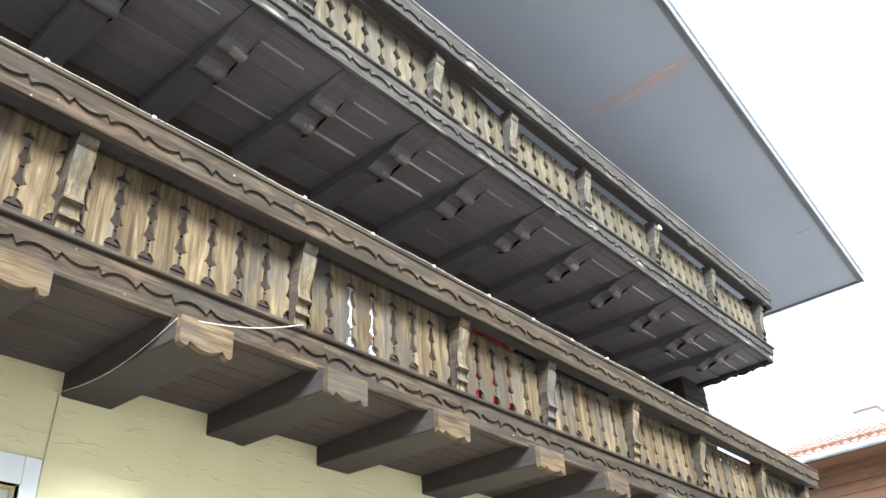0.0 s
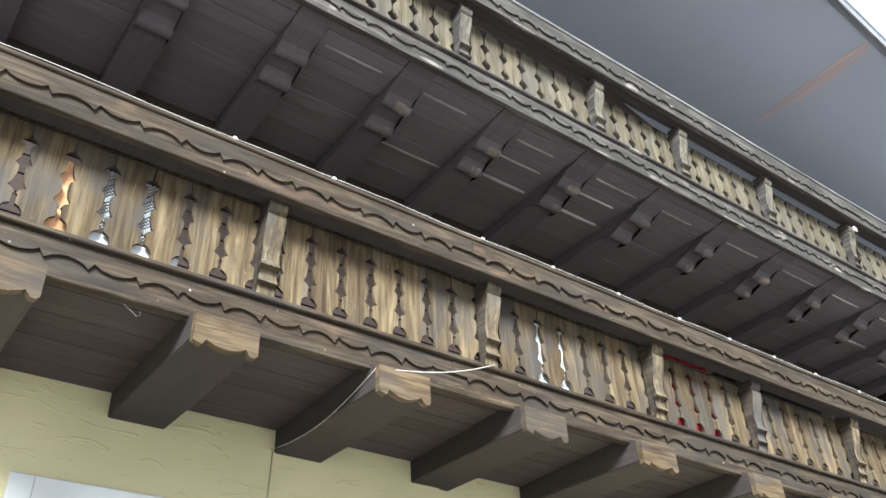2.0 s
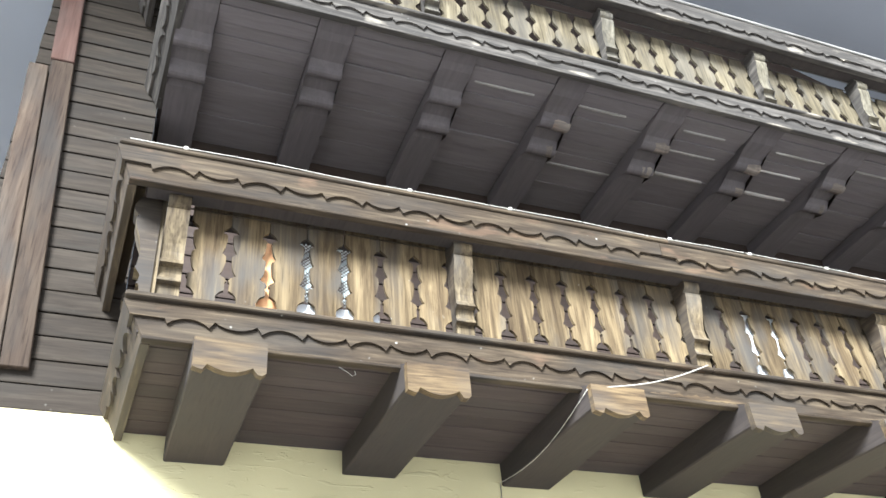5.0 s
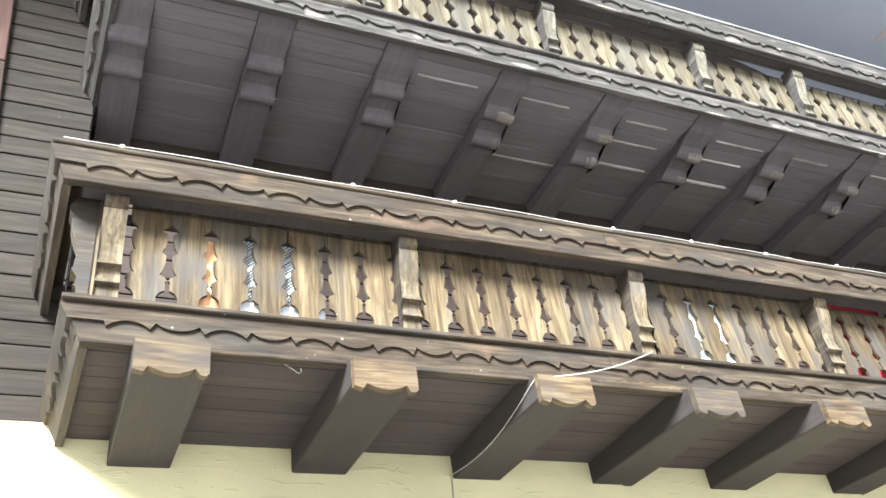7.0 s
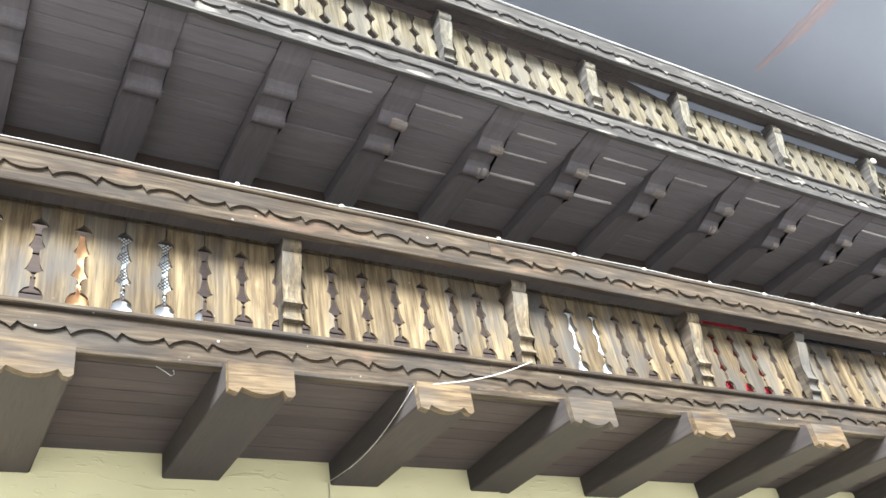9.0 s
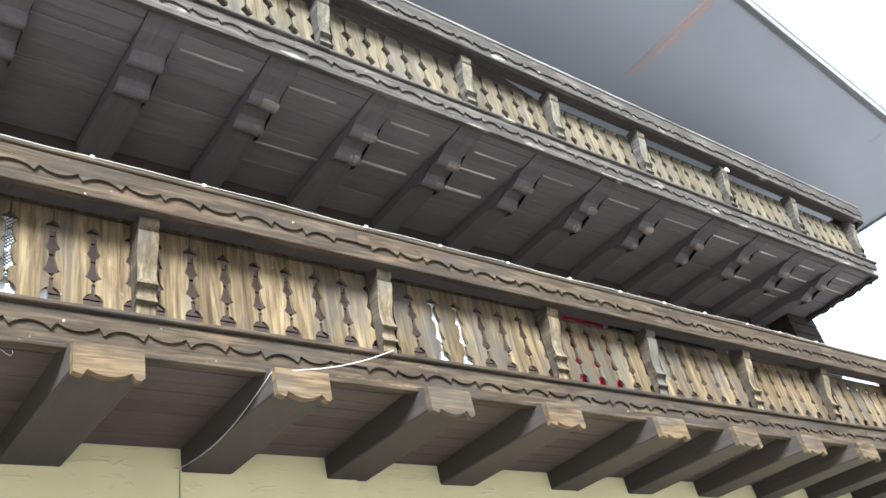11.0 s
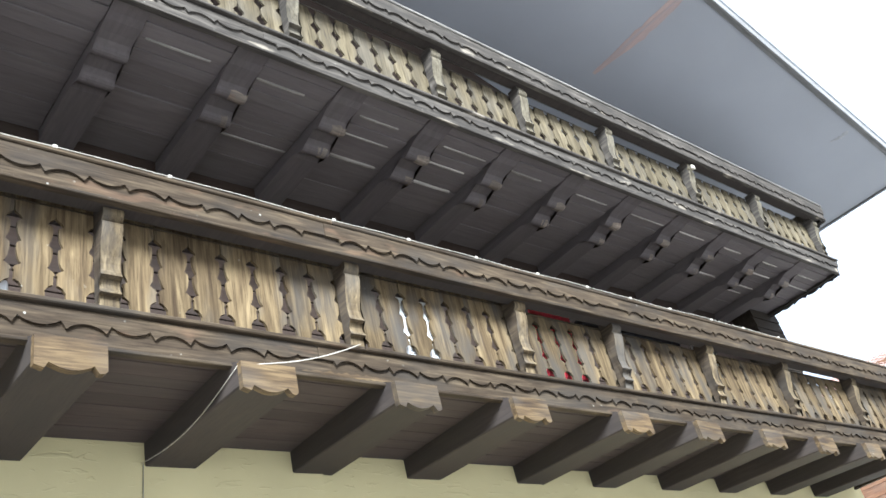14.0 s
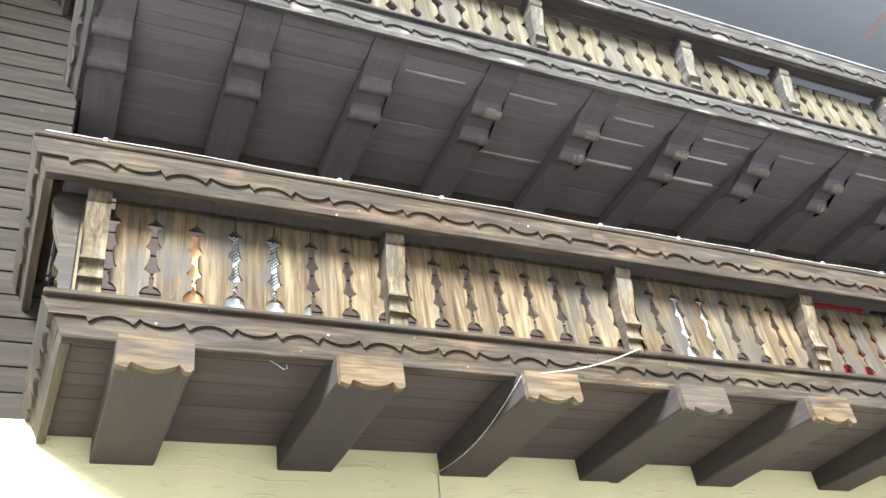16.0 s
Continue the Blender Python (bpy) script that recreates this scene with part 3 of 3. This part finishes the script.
    band(R_BOT + up, 4.548 + up, R_TOP - (0.004 if upper else 0.028) + up, -RAIL + 0.03, 0.20, -RAIL, -0.066, -0.145, "rail")
    # batten to which the boards are nailed, and the inner handrail beam
    part("handrail_beam", box(X0 + 0.02, X1 - 0.02, -RAIL + 0.066, 0.045, R_BOT + 0.012 + up, R_TOP - 0.034 + up, 0.004), M_JOIST, b)
    part("batten", box(X0 + 0.12, X1 - 0.12, BOARD_Y + 0.024, BOARD_Y + 0.054, 4.43, 4.485), M_JOIST, b)
    part("nailing_strip", box(X0 + 0.14, 4.68, BOARD_Y - 0.010, BOARD_Y - 0.003, 4.498, 4.504, 0.001), trim, b)
    part("nailing_strip", box(4.73, X1 - 0.14, BOARD_Y - 0.010, BOARD_Y - 0.003, 4.474, 4.480, 0.001), trim, b)
    # baluster boards, bay by bay
    widths = {}
    for a, c in zip(posts, posts[1:]):
        span = c - a - 0.122
        n = max(1, round(span / 0.199))
        w = span / n
        key = round(w, 3)
        head = B1 if upper or a > 4.0 else B1 + 0.037     # the bays at the left end have longer boards
        if key not in widths:
            widths[key] = [baluster_mesh(w, seed * 7 + q, upper, head) for q in range(5)]
        for i in range(n):
            m = Matrix.Translation((a + 0.076 + w * (i + 0.5), BOARD_Y + rnd.uniform(-0.002, 0.002), 0)) @ pose(0, 0, 4.2, 0, rnd.uniform(-0.25, 0.25), 0) @ Matrix.Translation((0, 0, -4.2))
            part("baluster_board", rnd.choice(widths[key]), None, b, at=m)
        if c != posts[-1]:
            part("baluster_board", rnd.choice(widths[key]), None, b, at=Matrix.Translation((c, BOARD_Y + 0.024, 0)) @ Matrix.Diagonal((0.5, 1, 1, 1)))
    for x in posts:
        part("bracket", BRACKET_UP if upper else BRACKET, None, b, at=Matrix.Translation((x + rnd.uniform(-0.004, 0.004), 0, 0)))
    # end railings
    side = baluster_mesh(0.19, seed * 7 + 9, upper)
    for right in (0, 1):
        x = X1 - BOARD_Y if right else X0 + BOARD_Y
        for i in range(5):
            part("baluster_board", side, None, b, at=Matrix.Translation((x, 0.20 + 0.19 * i, 0)) @ pose(0, 0, 0, 0, 0, 90 if right else -90))
        part("corner_post", box(x - 0.055, x + 0.055, BOARD_Y - 0.002, BOARD_Y + 0.1, B0, R_TOP - 0.03, 0.006), M_BRACKET_UP if upper else M_BRACKET, b)
        xo = X1 if right else X0
        for y in (0.15, 0.98):
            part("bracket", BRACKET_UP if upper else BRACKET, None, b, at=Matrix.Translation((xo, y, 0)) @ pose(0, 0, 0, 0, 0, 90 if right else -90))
    return b


LOW = balcony("balcony", "weathered brown wooden balcony with carved baluster boards and scalloped trim", POSTS_LOW, Matrix.Identity(4), 11, False)
balcony("balcony", "upper weathered wooden balcony under the roof with grey carved boards", POSTS_UP, Matrix.Translation((0, -0.066, 2.525)), 23, True)

rnd = random.Random(31)
patch = []
for i in range(25):
    u = i / 24
    body = math.sin(math.pi * u) ** 0.5
    patch.append((2.76 + 0.66 * u, 3.700 - 0.012 * body * rnd.uniform(0.3, 1.1), 3.702 + 0.02 * body * rnd.uniform(0.1, 1.1)))
part("worn_patch", strip(patch, 0.0437, 0.0445), M_END, LOW, "pale patch where the stain is worn off")
solid("clip", box(8.395, 8.455, -0.145, -0.118, 6.90, 6.955, 0.006), M_CORD, "small white clip on a bracket of the upper balcony", "clip")

# ---- house walls ----
XL, XR = -0.85, 11.75
Z_CLAD = 3.80
WIN = (1.02, 2.19, 1.55, 3.03)        # opening in the plaster: x, x, z, z


def wall_with_opening(x0, x1, z0, z1, y0, y1, win):
    bm = bmesh.new()
    wx0, wx1, wz0, wz1 = win
    for a, b_, c, d in ((x0, wx0, z0, z1), (wx1, x1, z0, z1), (wx0, wx1, z0, wz0), (wx0, wx1, wz1, z1)):
        box(a, b_, y0, y1, c, d, 0, bm)
    bmesh.ops.remove_doubles(bm, verts=bm.verts, dist=1e-5)
    return bm


front = wall_with_opening(XL, 3.56, 0, Z_CLAD, WALL, WALL + 0.4, WIN)
box(3.56, 5.74, WALL + 0.018, WALL + 0.4, 0, Z_CLAD, 0, front)
box(5.74, XR, WALL + 0.03, WALL + 0.4, 0, Z_CLAD, 0, front)
solid("wall_front", front, M_PLASTER, "yellow roughly trowelled plaster wall of the ground floor", "wall", "structure")
solid("wall_left", box(XL, XL + 0.35, WALL + 0.4, 13, 0, Z_CLAD, 0), M_PLASTER, "yellow plaster side wall", "wall", "structure")
solid("wall_right", box(XR - 0.35, XR, WALL + 0.4, 13, 0, Z_CLAD, 0), M_PLASTER, "yellow plaster side wall", "wall", "structure")

window = thing("window_1", "white painted window surround with dark glass in yellow plaster", "window", "structure")
wx0, wx1, wz0, wz1 = WIN
fw = 0.12
for x0, x1, z0, z1 in ((wx0 - fw, wx0, wz0 - fw, wz1 + 0.155), (wx1, wx1 + 0.095, wz0 - fw, wz1 + 0.155), (wx0 + 0.001, wx1 - 0.001, wz1, wz1 + 0.155), (wx0 + 0.001, wx1 - 0.001, wz0 - fw, wz0)):
    part("surround", box(x0, x1, WALL - 0.012, WALL + 0.05, z0, z1, 0.004), M_WHITE, window)
for x0, x1, z0, z1 in ((wx0 + 0.002, wx0 + 0.07, wz0 + 0.002, wz1 - 0.002), (wx1 - 0.07, wx1 - 0.002, wz0 + 0.002, wz1 - 0.002), (wx0 + 0.071, wx1 - 0.071, wz1 - 0.07, wz1 - 0.002), (wx0 + 0.071, wx1 - 0.071, wz0 + 0.002, wz0 + 0.07)):
    part("window_frame", box(x0, x1, WALL + 0.11, WALL + 0.17, z0, z1, 0.004), M_WHITE, window)
part("pane", box(wx0 + 0.072, wx1 - 0.072, WALL + 0.135, WALL + 0.145, wz0 + 0.072, wz1 - 0.072, 0), M_GLASS, window)

clad = thing("wall_upper", "dark stained horizontal timber cladding above the plaster", "wall", "structure")
DEEP = WALL + RECESS                  # the wall behind the balconies is set back, the corner bay stands forward
BAY, BAY_R = -0.012, 11.0
part("backing", box(BAY + 0.002, XR - 0.3, DEEP + 0.03, DEEP + 0.2, Z_CLAD + 0.01, 8.05, 0), M_CLAD, clad)
part("corner_bay", box(BAY_R + 0.004, XR - 0.04, WALL + 0.03, DEEP + 0.028, Z_CLAD + 0.01, 8.05, 0), M_CLAD, clad)
part("corner_bay", box(XL + 0.02, BAY - 0.004, WALL + 0.03, DEEP + 0.2, Z_CLAD + 0.01, 8.05, 0), M_CLAD, clad)
part("wall_return", box(XL + 0.02, XL + 0.3, DEEP + 0.202, 13, Z_CLAD + 0.01, 8.0, 0), M_CLAD, clad)
part("wall_return", box(XR - 0.6, XR - 0.3, DEEP + 0.202, 13, Z_CLAD + 0.01, 8.0, 0), M_CLAD, clad)
rnd = random.Random(77)
z, k = Z_CLAD - 0.002, 0
while z < 8.0:
    h = 0.1535
    for xa, xb, y in ((XL + 0.002 * (k % 3), BAY, WALL), (BAY + 0.004, BAY_R - 0.004, DEEP), (BAY_R, XR - 0.04, WALL)):
        tip = rnd.uniform(-0.003, 0.003)
        prof = [(y + 0.028, z + 0.003), (y - 0.004 + tip, z + 0.003), (y - 0.006 + tip, z + 0.012), (y + 0.000, z + h - 0.008), (y + 0.005, z + h - 0.003), (y + 0.028, z + h - 0.003)]
        part("cladding_board", prism(prof, "x", xa, xb), M_CLAD_DEEP if y == DEEP else M_CLAD, clad)
    z, k = z + h, k + 1
part("gable", prism([(XL + 0.02, 8.06), (XR - 0.3, 8.06), (4.2, 10.2)], "y", DEEP + 0.03, DEEP + 0.2), M_CLAD_DEEP, clad)


def leaning_board(low, high, z0, z1, y0, y1):
    """An upright board whose edges (left, right) lean from its foot to its head."""
    bm = bmesh.new()
    v = [bm.verts.new((x, y, z)) for (l, r), z in ((low, z0), (high, z1)) for x, y in ((l, y0), (r, y0), (r, y1), (l, y1))]
    for q in ((0, 3, 2, 1), (4, 5, 6, 7), (0, 1, 5, 4), (1, 2, 6, 5), (2, 3, 7, 6), (3, 0, 4, 7)):
        bm.faces.new([v[i] for i in q])
    bmesh.ops.recalc_face_normals(bm, faces=bm.faces)
    bmesh.ops.bevel(bm, geom=bm.edges[:], offset=0.006, segments=1, affect="EDGES")
    return bm


part("corner_board", leaning_board((-0.575, -0.425), (-0.745, -0.598), 4.02, 6.42, WALL - 0.05, WALL - 0.010), M_POST, clad, "tan weathered corner board")
part("corner_board", leaning_board((-0.735, -0.577), (-0.872, -0.748), 4.02, 6.34, WALL - 0.062, WALL + 0.1), M_POST, clad, "tan weathered corner board")
part("corner_board", leaning_board((-0.752, -0.598), (-0.85, -0.70), 6.424, 8.0, WALL - 0.056, WALL - 0.010), M_REDPOST, clad, "reddish-brown upper corner board")

# ---- roof: a gable, whose right slope ends at the eave ----
EAVE_X, EAVE_Z, VERGE_Y, SLOPE, RIDGE_X = 13.17, 7.69, -1.12, 0.30, 4.2
roof = thing("roof", "broad low-pitched roof with dark boarded underside and grey verge board", "roof", "structure")
ang = math.degrees(math.atan(SLOPE))
run = (EAVE_X - RIDGE_X) / math.cos(math.atan(SLOPE))


def slope_pose(right):
    ex = EAVE_X if right else 2 * RIDGE_X - EAVE_X
    return Matrix.Translation((ex, 0, EAVE_Z)) @ pose(0, 0, 0, 0, 0, 0 if right else 180) @ pose(0, 0, 0, 0, ang, 0)


for right in (1, 0):
    m = slope_pose(right)
    ya, yb = (VERGE_Y, 13.5) if right else (-13.5, -VERGE_Y)
    part("covering", box(-run, 0.0, ya, yb, 0.03, 0.11, 0), M_ZINC, roof, at=m)
    part("underside", box(-run, -0.004, ya, yb, 0.0, 0.028, 0), M_ROOFWOOD, roof, at=m)
    a, b_ = (VERGE_Y + 0.002, VERGE_Y + 0.06) if right else (-VERGE_Y - 0.06, -VERGE_Y - 0.002)
    part("verge_strip", box(-run, 0.0, a, b_, -0.022, -0.002, 0.004), M_VERGE, roof, "pale grey strip under the verge", at=m)
    a, b_ = (VERGE_Y - 0.03, VERGE_Y - 0.002) if right else (-VERGE_Y + 0.002, -VERGE_Y + 0.03)
    part("verge_board", box(-run, 0.02, a, b_, -0.05, 0.10, 0.004), M_VERGE, roof, "grey weathered verge board", at=m)
    a, b_ = (VERGE_Y - 0.055, VERGE_Y - 0.004) if right else (-VERGE_Y + 0.004, -VERGE_Y + 0.055)
    part("verge_flashing", box(-run, 0.03, a, b_, 0.104, 0.13, 0.004), M_ZINC, roof, "grey sheet metal edge", at=m)
    a, b_ = (VERGE_Y, 13.5) if right else (-13.5, -VERGE_Y)
    part("eave_board", box(0.002, 0.03, a, b_, -0.03, 0.12, 0.004), M_VERGE, roof, at=m)
# purlins that carry the overhang
def purlin_shape(x, y0, y1, width, thick, seed):
    """The weathered underside of a purlin's head, just proud of the boarding and uneven along its edges."""
    rnd = random.Random(seed)
    bm = bmesh.new()
    rows, n = [], 16
    for i in range(n + 1):
        u = i / n
        w = width * (0.35 + 0.65 * math.sin(math.pi * min(1, u * 1.6 + 0.12)) if u < 0.5 else 1.0 - 1.55 * (u - 0.5)) * rnd.uniform(0.85, 1.15) / 2
        rows.append([])
        for s_ in (-1, 1):
            xx = x + s_ * w + 0.02 * math.sin(4 * u)
            zz = EAVE_Z + SLOPE * (EAVE_X - xx)
            rows[-1] += [bm.verts.new((xx, y0 + (y1 - y0) * u, zz - thick)), bm.verts.new((xx, y0 + (y1 - y0) * u, zz + 0.012))]
    for p, q in zip(rows, rows[1:]):
        for i, j in ((0, 2), (2, 3), (3, 1), (1, 0)):
            bm.faces.new((p[i], p[j], q[j], q[i]))
    for r in (rows[0], rows[-1]):
        bm.faces.new((r[0], r[2], r[3], r[1]))
    return bm


part("purlin", purlin_shape(8.50, VERGE_Y + 0.10, 0.55, 0.17, 0.004, 4), M_PURLIN, roof, "reddish-brown purlin end")
part("purlin", purlin_shape(11.84, VERGE_Y + 0.14, -0.70, 0.06, 0.004, 5), M_PURLIN_END, roof, "pale worn purlin end")

# ---- things on the lower balcony ----
cable_pts = [(X0 - RAIL + 0.02 + i * 0.25, -RAIL + 0.004 + 0.004 * math.sin(i * 1.7), R_TOP + 0.008 + 0.004 * math.sin(i * 0.9)) for i in range(47)]
light_cable = thing("light_cable", "thin white cable clipped along the top of the handrail", "cable")
part("cord", tube(cable_pts, 0.0026), M_CORD, light_cable, smooth=True)
for x in (0.17, 1.37, 1.98, 3.06, 3.66, 4.28, 4.92, 5.5, 6.06, 6.63, 7.28, 7.83, 8.5, 9.2, 9.9, 10.6, 11.2):
    part("clip", box(x - 0.012, x + 0.012, -RAIL - 0.005, -RAIL + 0.016, R_TOP - 0.004, R_TOP + 0.018, 0.004), M_CORD, light_cable)

sag = []
p0, p1, p2 = Vector((3.16, 0.0, 3.892)), Vector((2.325, -0.03, 3.632)), Vector((2.312, WALL - 0.004, 3.585))
for i in range(13):
    u = i / 12
    sag.append(p0.lerp(p1, u) + Vector((0, -0.012 - 0.03 * math.sin(math.pi * u), -0.05 * math.sin(math.pi * u))))
hang = [p1.lerp(p2, i / 14) + Vector((-0.010, 0, -0.075 * math.sin(math.pi * i / 14))) for i in range(15)]
cord = thing("loose_cord", "white cord hanging loose from the fascia to the wall", "cord")
part("cord", tube(sag, 0.0032), M_CORD, cord, smooth=True)
part("cord", tube(hang, 0.0017), M_CORD, cord, smooth=True)
solid("wall_cable", tube([(2.312, WALL - 0.004, 3.58), (2.29, WALL - 0.004, 3.1), (2.29, WALL - 0.004, 0.4)], 0.003), M_GREYCORD, "thin cable running down the yellow plaster wall", "cable", smooth=True)

solid("red_blanket", cloth(5.10, 5.58, 4.02, 4.64, 0.205, 3, 0.008, 3), M_RED, "red blanket hung inside the balcony railing", "blanket")
solid("rolled_mat", tube([(5.68 + 0.05 * i, 0.22, 4.57 + 0.004 * math.sin(i)) for i in range(29)], 0.045, 12), M_DARKCLOTH, "dark rolled mat on the inner side of the railing", "mat", smooth=True)
solid("orange_cloth", cloth(0.60, 0.76, 3.88, 4.40, 0.16, 1.5, 0.008, 4), M_ORANGE, "orange cloth hung behind the carved boards", "cloth")
solid("white_box", box(0.80, 1.26, 0.15, 0.32, 3.80, 4.05, 0.012), M_TOWEL, "white box on the balcony floor behind the boards", "box")
lace = bmesh.new()
for i in range(36):
    for j in range(36):
        if (i + j) % 2 == 0 or (i * 7 + j * 3) % 5 == 0:
            x, z = 0.82 + i * 0.011, 4.055 + j * 0.0104
            box(x, x + 0.009, 0.150, 0.154, z, z + 0.0085, 0, lace)
solid("lace_panel", lace, M_LACE, "grey lace panel hung behind the carved boards", "lace")
solid("white_towel", cloth(3.60, 4.05, 3.90, 4.42, 0.15, 2.5, 0.006, 6), M_TOWEL, "white towel hung behind the carved boards", "towel")
solid("white_towel", cloth(7.32, 7.72, 4.30, 4.65, 0.20, 1.5, 0.006, 8), M_TOWEL, "white towel folded over the inner railing", "towel")
solid("cobweb", tube([(1.04, 0.17, 3.713), (1.08, 0.17, 3.69), (1.11, 0.175, 3.672), (1.125, 0.17, 3.68), (1.12, 0.17, 3.70)], 0.0013, 5), M_WEB, "dusty cobweb strand under the balcony floor", "cobweb")

# ---- neighbouring house ----
NX, NZ, NY0, NY1 = 20.0, 7.33, -4.0, 16.0
house = thing("house", "neighbouring house with red clay tiled roof and reddish timber wall", "house")
part("lower_wall", box(NX + 0.7, NX + 4.7, NY0 + 0.8, NY1 - 0.8, 0, 4.35, 0), M_NPLASTER, house, "pale plaster lower wall")
z = 4.355
while z < NZ + 0.2:
    part("wall_board", box(NX + 0.66, NX + 0.72, NY0 + 0.75, NY1 - 0.75, z, z + 0.235, 0.008), M_NWOOD, house)
    z += 0.24
part("upper_wall", box(NX + 0.73, NX + 4.7, NY0 + 0.8, NY1 - 0.8, 4.36, NZ + 0.3, 0), M_NWOOD, house)
RS = 0.41
nrun = 2.7
ra = math.degrees(math.atan(RS))
rm = Matrix.Translation((NX, 0, NZ)) @ pose(0, 0, 0, 0, -ra, 0)
nl = nrun / math.cos(math.atan(RS))
nroof = part("roof", box(0, nl, NY0, NY1, -0.16, -0.01, 0.01), M_NWOOD, house, "red clay tiled roof", at=rm)
part("roof", box(-nl, 0, -NY1, -NY0, -0.16, -0.01, 0.01), M_TILE, house, at=Matrix.Translation((NX + 2 * nrun, 0, NZ)) @ pose(0, 0, 0, 0, ra, 0) @ pose(0, 0, 0, 0, 0, 0) @ Matrix.Diagonal((1, -1, 1, 1)))
part("gutter", tube([(NX - 0.08, NY0 + 0.5 * i, NZ - 0.06) for i in range(41)], 0.07, 10), M_ZINC, house, smooth=True)
part("eave_soffit", box(NX, NX + 0.7, NY0 + 0.1, NY1 - 0.1, NZ - 0.14, NZ - 0.11, 0), M_NWOOD, house)
tile = bmesh.new()
prof = [(0.0, 0.0), (0.03, 0.035), (0.07, 0.05), (0.11, 0.035), (0.14, 0.004), (0.21, 0.0)]
rows = [[tile.verts.new((x, y, h + dz)) for y, h in prof] for x, dz in ((0.0, 0.03), (0.36, 0.0))]
low = [tile.verts.new((0.0, y, h + 0.008)) for y, h in prof]
for i in range(len(prof) - 1):
    tile.faces.new((rows[0][i], rows[0][i + 1], rows[1][i + 1], rows[1][i]))
    tile.faces.new((low[i], low[i + 1], rows[0][i + 1], rows[0][i]))
TILE = mesh_of("roof_tile", tile, M_TILE)
rnd = random.Random(5)
for r in range(9):
    for c in range(24):
        part("roof_tile", TILE, None, nroof, at=Matrix.Translation((-0.06 + 0.335 * r, 0.2 + 0.21 * c + rnd.uniform(-0.006, 0.006), -0.006)) @ pose(0, 0, 0, 0, rnd.uniform(-0.6, 0.6), rnd.uniform(-0.8, 0.8)))
rest = bmesh.new()
for r in range(9):
    for c in range(95):
        y = NY0 + 0.21 * c
        if 0.1 < y < 5.2 or y > NY1 - 0.25:
            continue
        vr = [[rest.verts.new((-0.06 + 0.335 * r + x, y + yy, h + dz - 0.006)) for yy, h in prof] for x, dz in ((0.0, 0.03), (0.36, 0.0))]
        for i in range(len(prof) - 1):
            rest.faces.new((vr[0][i], vr[0][i + 1], vr[1][i + 1], vr[1][i]))
tagged(part("roof_tiles", rest, M_TILE, nroof), kind="stuff")
chim = part("chimney", box(NX + 2.5, NX + 3.0, 1.3, 1.78, NZ + 0.6, NZ + 1.50, 0.01), M_NPLASTER, house, "pale plastered chimney")
part("chimney_cap", box(NX + 2.42, NX + 3.08, 1.22, 1.86, NZ + 1.502, NZ + 1.59, 0.01), M_NPLASTER, chim)
